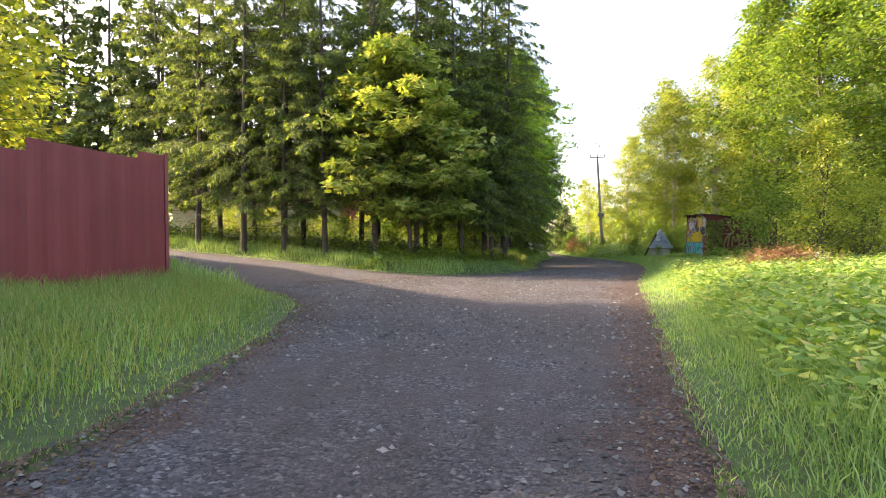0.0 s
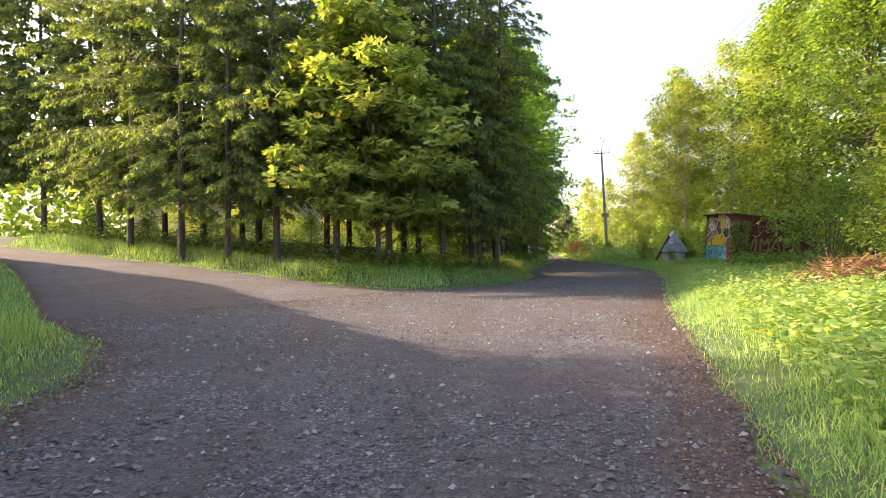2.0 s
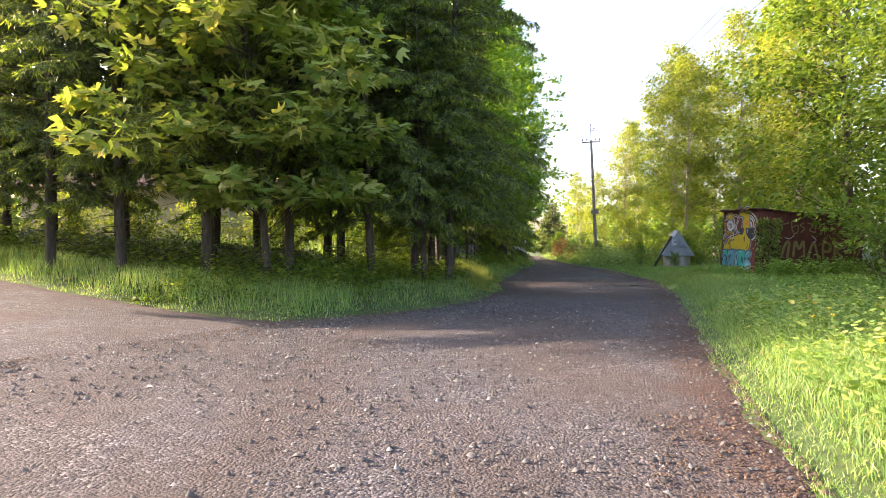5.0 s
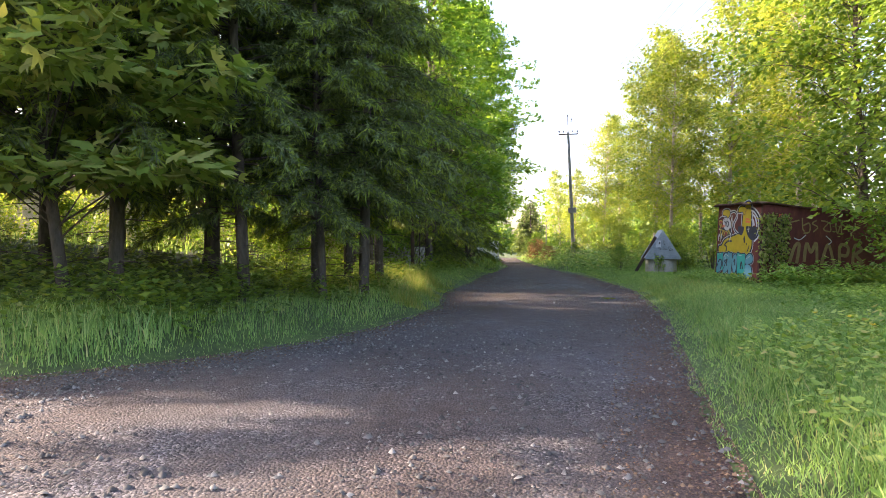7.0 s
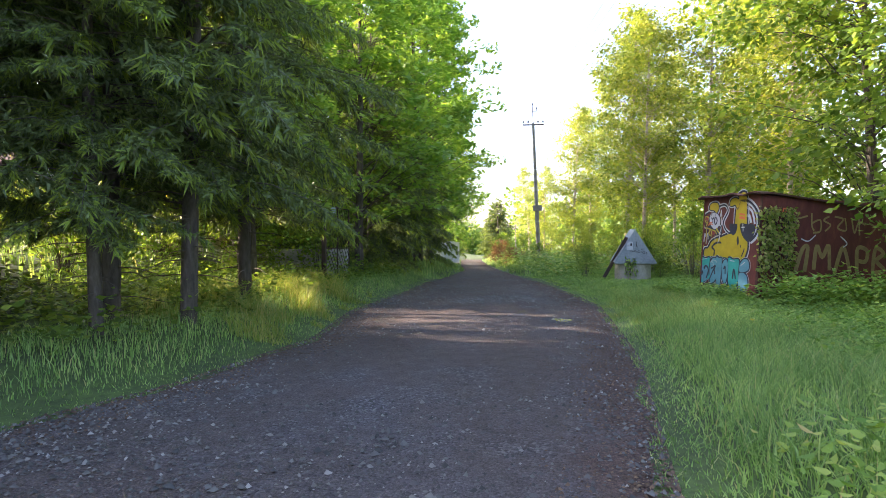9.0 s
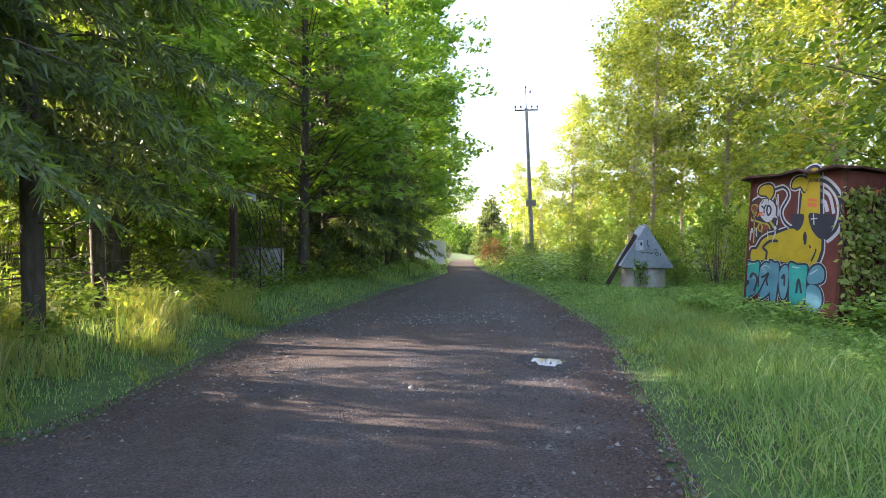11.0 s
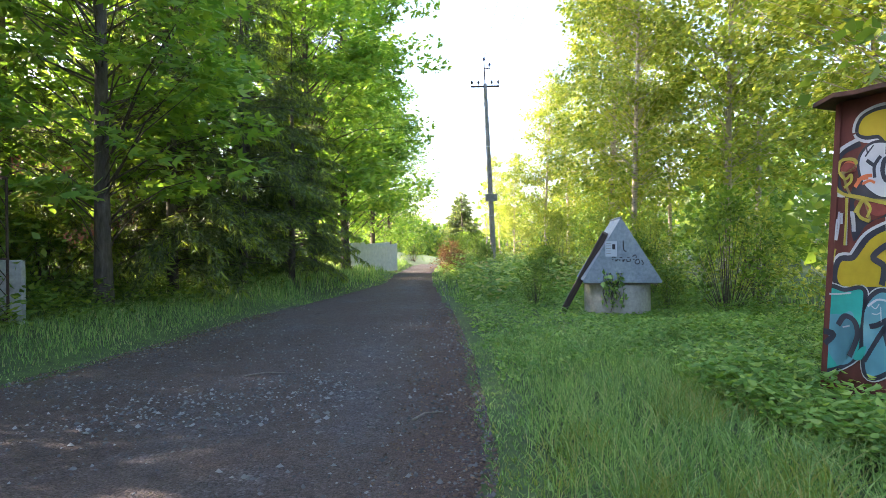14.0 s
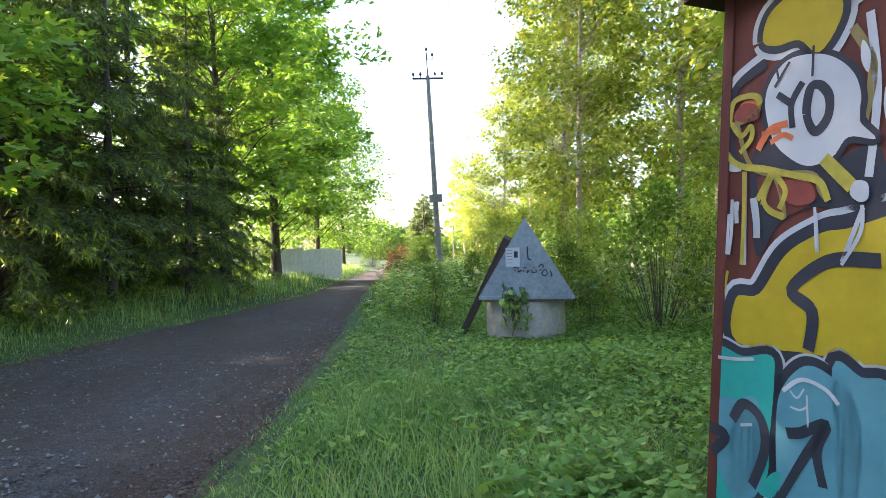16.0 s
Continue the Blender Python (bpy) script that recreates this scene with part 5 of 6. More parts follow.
def house(label, x0, x1, y0, y1, z0, eave, ridge, wall_mat, windows, boards=0):
    ob = thing("house", label, "house", "houses behind the trees")
    t = 0.25
    cuts = sorted(windows)
    bm = bmesh.new()
    edge = x0
    for cx, cz, w, h in cuts:
        box(bm, edge, cx - w / 2, y0, y0 + t, z0, eave)
        box(bm, cx - w / 2, cx + w / 2, y0, y0 + t, z0, cz - h / 2)
        box(bm, cx - w / 2, cx + w / 2, y0, y0 + t, cz + h / 2, eave)
        edge = cx + w / 2
    box(bm, edge, x1, y0, y0 + t, z0, eave)
    part("wall", bm, wall_mat, ob)
    box_part("wall", (x0, x0 + t, y0 + t + 0.002, y1, z0, eave), wall_mat, ob)
    box_part("wall", (x1 - t, x1, y0 + t + 0.002, y1, z0, eave), wall_mat, ob)
    box_part("wall", (x0 + t, x1 - t, y1 - t, y1, z0, eave), wall_mat, ob)
    bm = bmesh.new()
    mid = (y0 + y1) / 2
    for s in (-1, 1):
        lo = y0 - 0.45 if s < 0 else y1 + 0.45
        v = [bm.verts.new(p) for p in ((x0 - 0.4, lo, eave - 0.1), (x1 + 0.4, lo, eave - 0.1), (x1 + 0.4, mid, ridge), (x0 - 0.4, mid, ridge), (x0 - 0.4, lo, eave + 0.04), (x1 + 0.4, lo, eave + 0.04), (x1 + 0.4, mid, ridge + 0.14), (x0 - 0.4, mid, ridge + 0.14))]
        for f in ((0, 1, 2, 3), (7, 6, 5, 4), (0, 4, 5, 1), (1, 5, 6, 2), (0, 3, 7, 4)):
            bm.faces.new([v[i] for i in f])
    part("roof", bm, M_ROOFIRON, ob)
    for x in (x0, x1 - t):
        bm = bmesh.new()
        a = [bm.verts.new((x + q, y, z)) for q in (0, t) for y, z in ((y0 + 0.05, eave), (y1 - 0.05, eave), (mid, ridge - 0.05))]
        bm.faces.new(a[:3]), bm.faces.new(a[5:2:-1])
        for i in range(3):
            bm.faces.new((a[i], a[i + 3], a[(i + 1) % 3 + 3], a[(i + 1) % 3]))
        part("gable", bm, wall_mat, ob)
    for k in range(boards):
        z = z0 + 0.2 * k
        if z < eave - 0.2 and not cuts:
            box_part("siding_board", (x0, x1, y0 - 0.02, y0 - 0.003, z, z + 0.185), wall_mat, ob)
    for cx, cz, w, h in cuts:
        win = box_part("window", (cx - w / 2, cx + w / 2, y0 + 0.1, y0 + 0.12, cz - h / 2, cz + h / 2), M_GLASS, ob)
        for dims in ((cx - w / 2, cx + w / 2, cz - h / 2, cz - h / 2 + 0.08), (cx - w / 2, cx + w / 2, cz + h / 2 - 0.08, cz + h / 2), (cx - w / 2, cx - w / 2 + 0.08, cz - h / 2 + 0.081, cz + h / 2 - 0.081), (cx + w / 2 - 0.08, cx + w / 2, cz - h / 2 + 0.081, cz + h / 2 - 0.081), (cx - 0.03, cx + 0.03, cz - h / 2 + 0.081, cz + h / 2 - 0.081)):
            box_part("frame", (dims[0], dims[1], y0 + 0.05, y0 + 0.095, dims[2], dims[3]), M_WHITE, win)
    return ob


house("red brick house behind the gate, half hidden by trees", -13, 1.0, 50, 58, 0.3, 5.2, 8.0, M_BRICK, [(-9, 3.0, 1.3, 1.4), (-3.3, 3.0, 1.3, 1.4)])
house("pale boarded house seen between the spruce trunks", -19, -8.0, 41, 47, 1.0, 4.6, 6.6, M_SIDING, [], 18)
corrugated("fence", "faded pale board fence behind the spruces", -7.5, 37.5, 1.5, 39.0, 1.0, 2.3, M_SIDING, "yard fences")


# ---------- undergrowth, grass and weeds ----------
def blades(name, label, x, y, height, width, material, lean=0.35):
    """Bent tapering blades standing on the land: one sheet of many."""
    n = len(x)
    z = land(x, y) - 0.02
    a = rng.uniform(0, 2 * math.pi, n)
    d = np.stack([np.cos(a), np.sin(a), np.zeros(n)], 1)
    b = rng.uniform(0, 2 * math.pi, n)
    s = np.stack([np.cos(b), np.sin(b), np.zeros(n)], 1) * width[:, None] * 0.5
    P = np.stack([x, y, z], 1)
    k = (lean * rng.uniform(0.2, 1.5, n) * height)[:, None]
    up = np.array([0, 0, 1.0]) * height[:, None]
    v = np.stack([P - s, P + s, P + up * 0.55 + d * k * 0.3 + s * 0.75, P + up * 0.55 + d * k * 0.3 - s * 0.75, P + up * 0.95 + d * k], 1).reshape(-1, 3)
    i = np.arange(n)[:, None] * 5
    me = raw_mesh(name, v, [i + np.array([[0, 1, 2, 3]]), i + np.array([[3, 2, 4]])])
    return tagged(link_part(name, me, material), label, "grass", kind="stuff")


def band(n, y0, y1, d0, d1, side, power=1.0, edge_soft=0.12):
    """Points beside the main track, d metres off its edge."""
    y = rng.uniform(y0, y1, n)
    d = d0 + (d1 - d0) * rng.uniform(0, 1, n) ** power
    x = along(RIGHT_EDGE, y) + d if side > 0 else along(LEFT_EDGE, y) - d
    keep = off_road(x, y) > -0.08 + edge_soft * wave(x, y, 3.1)
    if side > 0:
        keep &= ~((x > 14.05) & (y > 30.3) & (y < 32.5)) & (np.hypot(x - 15.39, y - 39.35) > 0.62)
    return x[keep], y[keep]


def lane_band(n, x0, x1, d0, d1, far):
    x = rng.uniform(x0, x1, n)
    d = rng.uniform(d0, d1, n)
    y = along(BRANCH_FAR, x) + d if far else along(BRANCH_NEAR, x) - d
    keep = off_road(x, y) > -0.05 + 0.12 * wave(x, y, 3.1)
    return x[keep], y[keep]


def tuft(x, y):
    return 0.75 + 0.5 * (0.5 + 0.5 * wave(x, y, 1.7))


def trodden(x, y):
    """Growth kept low round the well."""
    return np.clip((np.hypot(x - 15.2, y - 38.7) - 0.3) / 2.2, 0.28, 1)


def sow(name, label, spots, low, high, width, material, lean=0.35):
    x, y = spots
    h = rng.uniform(low, high, len(x)) * tuft(x, y)
    edge = np.clip(off_road(x, y) / 0.7, 0.25, 1)
    return blades(name, label, x, y, h * edge * trodden(x, y), np.full(len(x), width) * rng.uniform(0.7, 1.3, len(x)), material, lean)


sow("grass", "lush green grass on the sunny verge", band(25000, -1, 20, -0.1, 6.0, 1, 1.4), 0.12, 0.40, 0.010, M_GRASS, 0.6)
sow("grass", "thick grass at the foot of the verge", band(15000, 0, 9, -0.05, 2.2, 1, 1.1), 0.10, 0.34, 0.009, M_GRASS, 0.7)
sow("grass", "dewy green grass beside the track", band(64000, 13, 37, -0.12, 3.2, 1, 1.1), 0.08, 0.30, 0.010, M_GRASS, 0.8)
sow("grass", "short grass around the well", band(16000, 24, 44, 0.0, 5.5, 1, 0.9), 0.08, 0.28, 0.011, M_GRASS, 0.8)
sow("grass", "rough grass farther along the track", band(12000, 44, 80, -0.1, 8, 1), 0.25, 0.55, 0.03, M_GRASS)
sow("grass", "tall thin seeding grass on the bank", band(19000, -1, 12.5, -0.1, 4.0, -1, 1.0), 0.12, 0.36, 0.008, M_DRYGRASS, 0.5)
sow("grass", "green turf on the bank corner", band(22000, 0, 14, -0.1, 4.0, -1, 1.0), 0.10, 0.26, 0.011, M_GRASS)
sow("grass", "sunlit grass strip along the side lane", lane_band(18000, -16, 1.0, -0.1, 2.4, True), 0.12, 0.4, 0.016, M_GRASS)
sow("grass", "grass along the near edge of the side lane", lane_band(9000, -16, -3.5, -0.1, 1.6, False), 0.2, 0.5, 0.014, M_GRASS)
sow("grass", "shaded grass under the roadside trees", band(34000, 21, 46, -0.1, 2.6, -1, 1.2), 0.06, 0.26, 0.010, M_GRASS)
sow("grass", "grass under the far maples", band(12000, 44, 78, -0.1, 6.0, -1), 0.2, 0.5, 0.03, M_GRASS)
def clumped(spots, f, least):
    """Keeps only the points that fall in tufts."""
    keep = wave(spots[0], spots[1], f) > least
    return spots[0][keep], spots[1][keep]


sow("grass", "tall sunlit tufts of grass", clumped(band(14000, 27, 34.5, 0.05, 2.6, -1, 1.0), 2.6, 0.22), 0.3, 0.62, 0.013, M_DRYGRASS, 0.6)
sow("grass", "sunlit seeding tufts at the verge corner", clumped(band(6000, 28.5, 33, 0.0, 2.2, 1, 1.0), 2.4, 0.15), 0.15, 0.34, 0.011, M_DRYGRASS, 0.7)
sow("grass", "tall tufts standing in the verge", clumped(band(9000, 12, 36, 0.1, 3.0, 1, 1.0), 2.2, 0.35), 0.22, 0.42, 0.011, M_GRASS, 0.6)


sow("grass", "rough meadow grass under the trees", band(9000, -4, 46, 5.5, 15, 1), 0.2, 0.45, 0.03, M_GRASS)
sow("grass", "patchy grass behind the spruce row", band(5000, 28, 60, 3.5, 13, -1), 0.2, 0.5, 0.03, M_GRASS)


def weeds(name, label, spots, low, high, leaf, material, per=6, shape=leaf_mesh):
    """Leafy stems: pairs of broad leaves up each stalk."""
    x, y = spots
    n = len(x)
    h = rng.uniform(low, high, n) * tuft(x, y) * np.clip(off_road(x, y) / 0.9, 0.2, 1) * trodden(x, y)
    t = rng.uniform(0.25, 1.0, (n, per))
    a = rng.uniform(0, 2 * math.pi, (n, per))
    r = rng.uniform(0.01, 0.10, (n, per))
    z = land(x, y)
    base = np.stack([x[:, None] + r * np.cos(a), y[:, None] + r * np.sin(a), z[:, None] + h[:, None] * t], -1).reshape(-1, 3)
    way = unit(np.stack([np.cos(a), np.sin(a), rng.uniform(-0.5, 0.5, (n, per))], -1).reshape(-1, 3))
    flat = unit(np.cross(way, np.array([0, 0, 1.0]) + rng.normal(size=way.shape) * 0.35))
    size = leaf * rng.uniform(0.6, 1.3, n * per)
    return tagged(link_part(name, shape(name, base, way, flat, size, size * 0.3), material), label, "weeds", kind="stuff")


weeds("weeds", "broad-leaved ground elder and nettles on the verge", band(8000, 1, 22, 0.6, 7.0, 1, 0.85), 0.15, 0.48, 0.09, M_WEED, 6, oval_mesh)
weeds("weeds", "nettles and elder round the shed and well", band(9500, 24, 44, 2.1, 6.5, 1, 0.8), 0.10, 0.32, 0.075, M_WEED_SHADED)
def patch_spots(n, x0, x1, y0, y1):
    return rng.uniform(x0, x1, n), rng.uniform(y0, y1, n)


weeds("weeds", "thick nettles against the painted front of the shed", patch_spots(900, 13.35, 14.2, 30.2, 33.2), 0.18, 0.45, 0.075, M_WEED_SHADED, 6, oval_mesh)
weeds("weeds", "thick weeds along the rusty side of the shed", patch_spots(1100, 14.0, 19.0, 28.6, 30.35), 0.35, 0.8, 0.12, M_WEED_SHADED)
weeds("weeds", "rank weeds farther up the verge", band(1900, 42, 70, 0.6, 7, 1), 0.4, 1.1, 0.2, M_WEED)
weeds("weeds", "low leafy undergrowth beneath the trees", band(2800, 21.5, 46, 1.0, 5.0, -1, 0.8), 0.2, 0.7, 0.12, M_DARKLEAF)
weeds("weeds", "dark undergrowth below the spruces", lane_band(2200, -16, 1.5, 1.6, 6.0, True), 0.25, 0.9, 0.13, M_DARKLEAF)

# The first six, near the gate, are added to block low sun.
placed(bush("dark shrubby undergrowth below the spruces, six by the gate added for shade", 1.7, 1.3, 40, 36, 0.12, M_DARKLEAF, "undergrowth shrubs"), [(3.8, 37.7, 1.25), (2.6, 39.4, 1.3), (1.6, 38.7, 1.0), (-0.8, 39.4, 1.2), (0.6, 40.6, 1.2), (2.2, 36.6, 0.8), (3.0, 41.8, 1.0), (-12, 29.5, 0.7), (-9.6, 30.2, 0.7), (-7.2, 30.0, 0.75), (-4.8, 29.6, 0.7), (-2.2, 29.0, 0.7), (-0.4, 30.6, 1.0), (1.0, 29.4, 0.8), (-14.5, 29.5, 0.8), (-5.8, 32, 0.7), (-3.0, 33, 0.8), (0.0, 34.5, 1.0), (1.8, 36.5, 0.8), (3.6, 44.0, 0.8), (4.6, 48.0, 0.9), (6.5, 54, 0.9), (7.6, 56.5, 1.0), (8.2, 60.5, 1.0), (5.2, 56.5, 1.2), (2.4, 41.5, 0.9)], 11)
placed(bush("sunlit yellow-green hedge shrub in the yard", 1.8, 1.5, 40, 50, 0.12, M_BIRCH, "yard shrubs"), [(-10.5, 36, 1.0), (-7.6, 35.6, 1.0), (-4.6, 36.2, 1.0), (-1.8, 36.4, 0.9), (0.6, 41.5, 0.9), (-2.0, 43, 1.0), (3.0, 51, 1.0), (-13.5, 36, 1.1), (4.5, 56, 1.1)], 12)


def brush_heap():
    ob = thing("brush_pile", "heap of dead reddish-brown cut branches", "brush pile")
    ob.matrix_basis = pose(9.7, 15.9, land_at(9.7, 15.9) + 0.15)
    n = 1500
    a, r = rng.uniform(0, 6.28, n), rng.uniform(0, 1, n) ** 0.6
    b = np.stack([1.5 * r * np.cos(a), 0.9 * r * np.sin(a), (1 - r * r) * 0.55 * rng.uniform(0.2, 1, n)], 1)
    w = unit(np.stack([rng.normal(size=n), rng.normal(size=n) * 0.7, rng.normal(size=n) * 0.35], 1))
    tagged(link_part("dead_brush", leaf_mesh("dead_brush", b, w, crosswise(w), rng.uniform(0.2, 0.6, n), np.full(n, 0.012)), M_DEAD, ob), kind="stuff")


brush_heap()


def dandelion():
    ob = thing("dandelion", "yellow dandelion in bloom on the verge", "flower", "dandelions")
    vv, vf = [], []
    tube(vv, vf, [(0, 0, -0.02), (0.01, 0, 0.2), (0.03, 0.01, 0.42)], [0.004, 0.004, 0.003], 4)
    link_part("stem", tube_mesh("stem", vv, vf), M_WEED, ob)
    bm = bmesh.new()
    for k in range(18):
        a = 2 * math.pi * k / 18
        c, s = math.cos(a), math.sin(a)
        t = 0.02 if k % 2 else 0.008
        bm.faces.new([bm.verts.new(p) for p in ((0.03, 0.01, 0.42), (0.03 + 0.03 * c - 0.006 * s, 0.01 + 0.03 * s + 0.006 * c, 0.42 + t), (0.03 + 0.03 * c + 0.006 * s, 0.01 + 0.03 * s - 0.006 * c, 0.42 + t))])
    part("flower_head", bm, M_PETAL, ob)
    return ob


flowers = [(6.6, 15.2), (7.1, 16.8), (7.3, 16.7), (7.7, 17.3), (7.9, 17.9), (8.0, 18.3), (9.1, 20.1), (9.4, 20.8), (9.3, 21.2), (10.6, 25.0), (12.4, 27.2), (12.9, 28.5), (6.3, 13.2), (13.5, 30.2), (13.6, 30.6)]
first_flower = dandelion()
for k, (x, y) in enumerate(flowers):
    m = pose(x, y, land_at(x, y), 0, 0, 47 * k)
    if k == 0:
        first_flower.matrix_basis = m
    else:
        copy_thing(first_flower, m)


def cow_parsley():
    ob = thing("cow_parsley", "white flowering cow parsley among the verge weeds", "flower", "cow parsley")
    vv, vf = [], []
    tube(vv, vf, [(0, 0, -0.02), (0.02, 0.01, 0.3), (0.03, 0.0, 0.55)], [0.006, 0.005, 0.004], 4)
    heads = []
    for k in range(7):
        a, r = 0.9 * k, 0.04 + 0.016 * k
        tip = (0.03 + r * math.cos(a), r * math.sin(a), 0.66 - 0.008 * k)
        tube(vv, vf, [(0.03, 0, 0.55), tip], [0.003, 0.002], 3)
        heads.append(tip)
    link_part("stem", tube_mesh("stem", vv, vf), M_WEED, ob)
    for p in heads:
        bm = bmesh.new()
        for q in range(9):
            a = q * 2.4
            c = Vector(p) + Vector((math.cos(a), math.sin(a), 0.1)) * (0.008 * math.sqrt(q) + 0.002)
            bm.faces.new([bm.verts.new(c + Vector(o)) for o in ((-0.006, -0.004, 0), (0.006, -0.005, 0.002), (0.005, 0.006, 0), (-0.005, 0.005, 0.002))])
        part("umbel", bm, M_BLOOM, ob)
    return ob


first_parsley = cow_parsley()
for k, (x, y) in enumerate([(6.8, 10.0), (7.4, 10.8), (6.2, 9.1), (7.9, 12.0), (5.9, 11.6), (8.4, 9.6), (7.0, 12.6), (6.5, 7.6)]):
    m = pose(x, y, land_at(x, y), 3 * k - 9, 0, 71 * k)
    if k == 0:
        first_parsley.matrix_basis = m
    else:
        copy_thing(first_parsley, m)

# ---------- stones, puddle and sticks on the track ----------
def pebbles(n, y0, y1, low, high, edge, label, material=M_STONE, span=1.0):
    y = rng.uniform(y0, y1, n)
    le, ri = along(LEFT_EDGE, y), along(RIGHT_EDGE, y)
    t = rng.uniform(0, 1, n)
    if edge:
        t = np.where(t < 0.5, t * t * edge, 1 - (1 - t) ** 2 * edge)
    x = le + (ri - le) * t * span
    inside = off_road(x, y) < 0.1
    x, y = x[inside], y[inside]
    n = len(x)
    s = low * (high / low) ** (rng.uniform(0, 1, n) ** 2.2)
    P = np.stack([x, y, land(x, y) + 0.008 + s * 0.2], 1)
    shape = np.array([(1, 0, -0.15), (0, 1, -0.15), (-1, 0, -0.15), (0, -1, -0.15), (0, 0, 0.7)])
    v = P[:, None] + shape[None] * s[:, None, None] * rng.uniform(0.55, 1.1, (n, 5, 1)) + rng.normal(size=(n, 5, 3)) * s[:, None, None] * 0.14
    tri = np.array([(0, 1, 4), (1, 2, 4), (2, 3, 4), (3, 0, 4)])
    f = (np.arange(n)[:, None, None] * 5 + tri[None]).reshape(-1, 3)
    return tagged(link_part("gravel", raw_mesh("gravel", v.reshape(-1, 3), [f]), material), label, "gravel", kind="stuff")


pebbles(26000, 0.5, 24, 0.007, 0.032, False, "loose grey stones on the track")
pebbles(10000, 20, 44, 0.007, 0.032, 0.8, "loose stones along the edges of the track")
pebbles(12000, 21, 42, 0.006, 0.024, False, "small stones trodden into the track")
pebbles(26000, 0.5, 22, 0.008, 0.024, 0.5, "brown earth crumbs along the track", M_CRUMB)
pebbles(7000, 6, 23, 0.014, 0.042, False, "larger loose stones scattered over the crossing")
pebbles(1900, 18.5, 26, 0.009, 0.036, False, "light gravel swept to the edge of the track", M_PALE_STONE, 0.28)
pebbles(1800, 33.2, 35.2, 0.012, 0.034, False, "band of pale gravel across the track", M_PALE_STONE, 0.75)
pebbles(2500, 28, 40, 0.012, 0.035, False, "gravel left in the wheel ruts", M_PALE_STONE)
pebbles(20000, 21, 42, 0.008, 0.024, 0.6, "brown earth and litter along the track edges", M_CRUMB)

M_WATER = bpy.data.materials.new("still_water")
M_WATER.use_nodes = True
wb = M_WATER.node_tree.nodes["Principled BSDF"]
wb.inputs["Base Color"].default_value = (0.02, 0.022, 0.022, 1)
wb.inputs["Roughness"].default_value = 0.03
wb.inputs["IOR"].default_value = 1.33
wb.inputs["Specular IOR Level"].default_value = 0.16
# The sky's blue is put into the tint of the reflection.
wb.inputs["Specular Tint"].default_value = (0.35, 0.52, 0.8, 1)
M_WETMUD = surface("wet_mud", [(0.3, (0.018, 0.015, 0.014)), (0.7, (0.05, 0.044, 0.042))], None, 30, 1, 0.85, 0, 0.8, 0.01)


def pool(name, x, y, rx, ry, lift, material):
    bm = bmesh.new()
    vs = []
    for k in range(40):
        a = 2 * math.pi * k / 40
        r = 1 + 0.16 * math.sin(3 * a + 1) + 0.09 * math.sin(7 * a) + 0.05 * math.sin(13 * a + 2)
        vs.append(bm.verts.new((rx * r * math.cos(a), ry * r * math.sin(a), 0)))
    bm.faces.new(vs)
    ob = part(name, bm, material)
    ob.location = (x, y, land_at(x, y) + 0.008 + lift)
    return ob


tagged(pool("mud_patch", 9.60, 29.48, 0.42, 0.46, 0.004, M_WETMUD), "dark wet mud round the puddle", "mud")
tagged(pool("puddle", 9.58, 29.5, 0.19, 0.24, 0.008, M_WATER), "small rain puddle in the gravel track reflecting the sky", "puddle")


def stick(x, y, length, turn):
    vv, vf = [], []
    tube(vv, vf, [(-length / 2, 0, 0.0), (0, 0.03, 0.02), (length / 2, -0.02, 0.01)], [0.012, 0.011, 0.006], 5)
    ob = link_part("stick", tube_mesh("stick", vv, vf), M_GREYWOOD)
    ob.matrix_basis = pose(x, y, land_at(x, y) + 0.022, 0, 0, turn)
    return tagged(ob, "dry brown stick lying on the gravel", "stick")


stick(9.1, 35.2, 0.5, 10)
stick(10.9, 33.2, 0.35, 35)


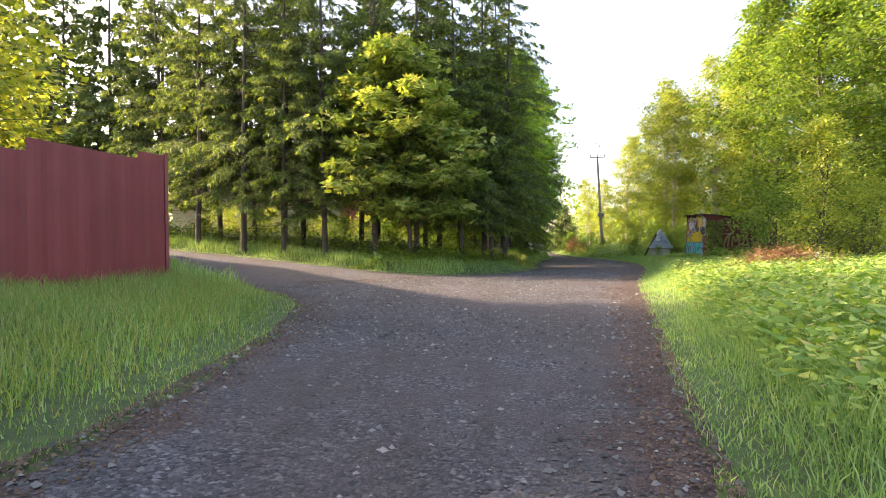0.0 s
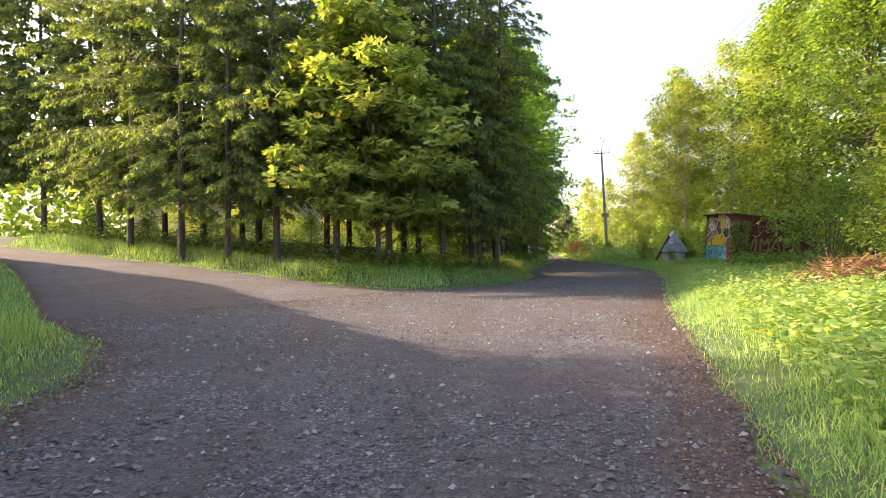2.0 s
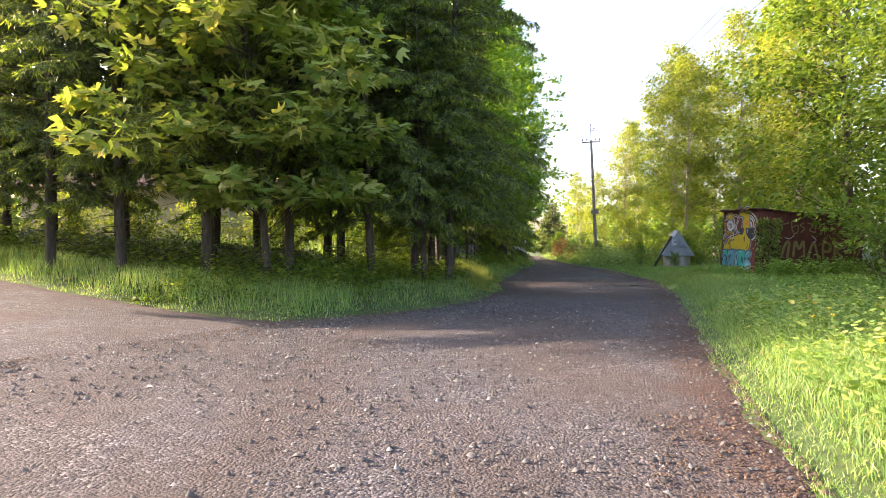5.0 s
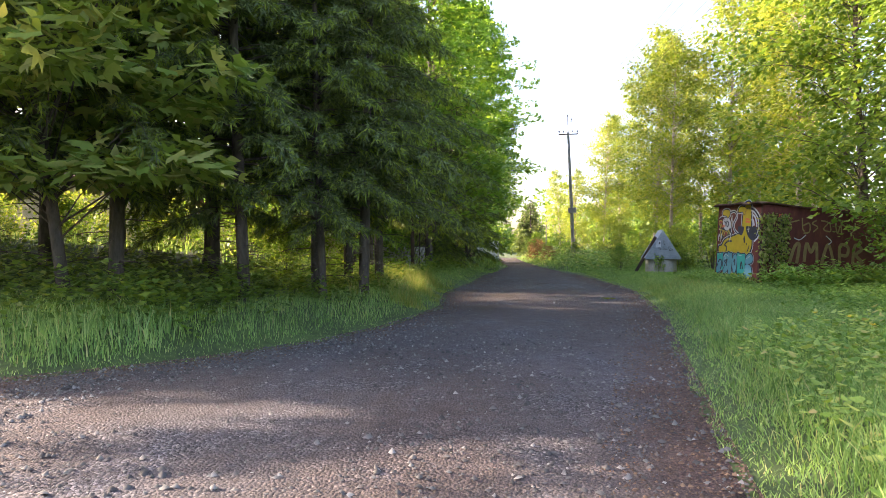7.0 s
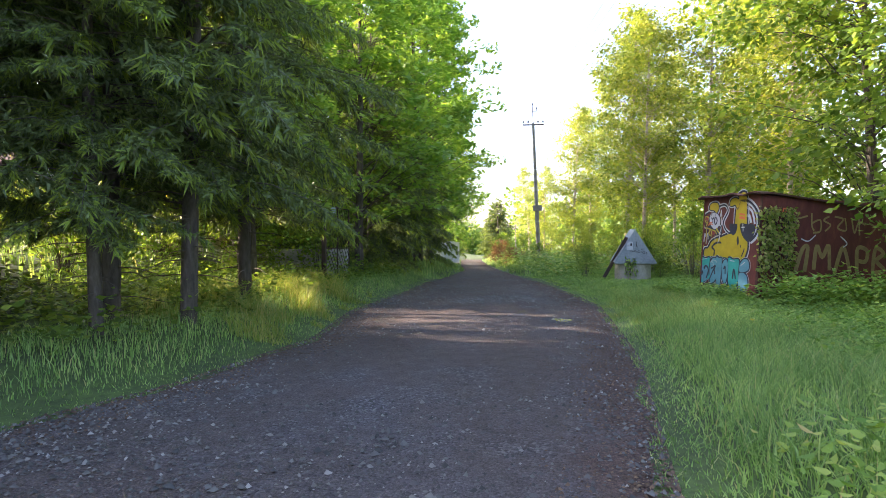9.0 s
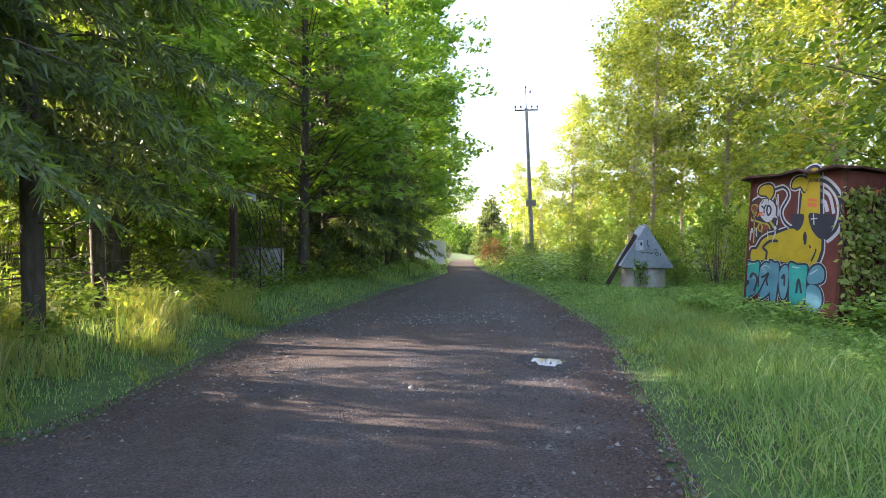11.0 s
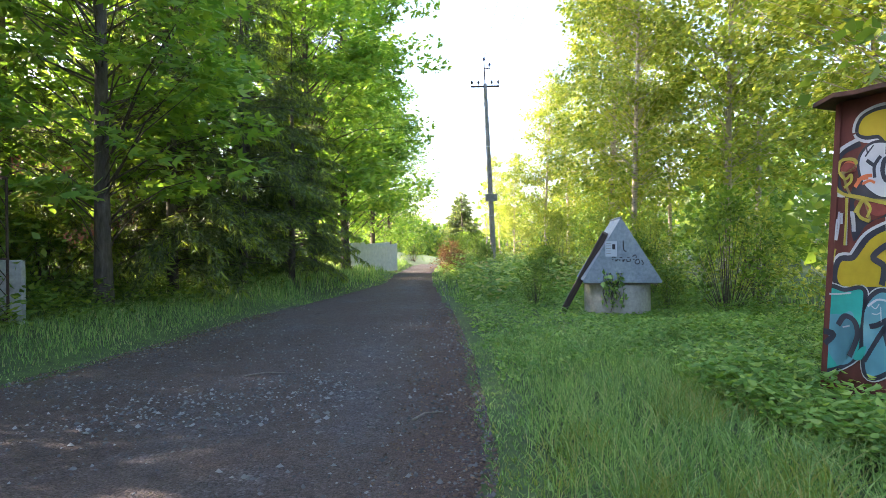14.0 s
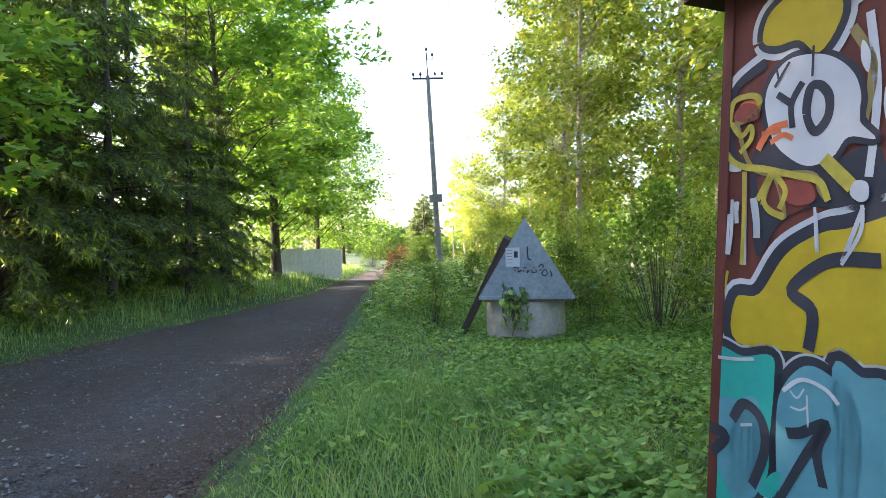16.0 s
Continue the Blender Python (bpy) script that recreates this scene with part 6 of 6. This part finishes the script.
# ---------- distant woods ----------
def far_woods():
    spots = [(rng.uniform(-75, -22), rng.uniform(50, 75)) for k in range(70)] + [(rng.uniform(-20, 70), rng.uniform(112, 135)) for k in range(110)] + [(rng.uniform(33, 46), rng.uniform(-15, 110)) for k in range(110)] + [(rng.uniform(-60, 50), rng.uniform(-70, -45)) for k in range(80)]
    b, w, s = [], [], []
    for x, y in spots:
        h, r, n = rng.uniform(7, 13), rng.uniform(2.2, 3.6), 120
        if 5 < x < 30 and y > 100:
            h *= 0.5
        t = rng.uniform(0.03, 1, n)
        a = rng.uniform(0, 6.28, n)
        rr = r * np.sin(np.pi * np.clip(0.2 + 0.78 * t, 0, 1)) ** 0.7 * rng.uniform(0.5, 1, n)
        b.append(np.stack([x + rr * np.cos(a), y + rr * np.sin(a), land_at(x, y) + h * t], 1))
        w.append(unit(rng.normal(size=(n, 3)) + np.stack([np.cos(a), np.sin(a), 0 * a], 1)))
        s.append(rng.uniform(0.5, 1.0, n))
    b, w, s = np.concatenate(b), np.concatenate(w), np.concatenate(s)
    ob = link_part("far_woods", leaf_mesh("far_woods", b, w, crosswise(w), s, s * 0.4), M_DARKLEAF)
    tagged(ob, "distant mixed woods closing the view", "trees", kind="stuff")


far_woods()
cone = spruce("small conical spruce in the distance", 7.2, 2.3, 0.3, "distant conifers", False)
cone.matrix_basis = pose(19.2, 86, land_at(19.2, 86))
for cx, cy, turn, tall in ((19.7, 87.2, 70, 0.92), (18.7, 87.4, 160, 0.86), (19.3, 88.6, 250, 0.97)):
    other = copy_thing(cone, pose(cx, cy, land_at(cx, cy), 0, 0, turn))
    other.scale = (tall, tall, tall)

weeds("weeds", "large-leaved burdock and nettles in the sun", band(1300, 3, 12, 0.7, 4.5, 1, 0.9), 0.2, 0.5, 0.12, M_WEED, 6, oval_mesh)
weeds("weeds", "low leafy weeds among the grass by the well", band(2600, 34, 46, 0.3, 4.0, 1, 1.0), 0.12, 0.3, 0.07, M_WEED_SHADED, 5, oval_mesh)
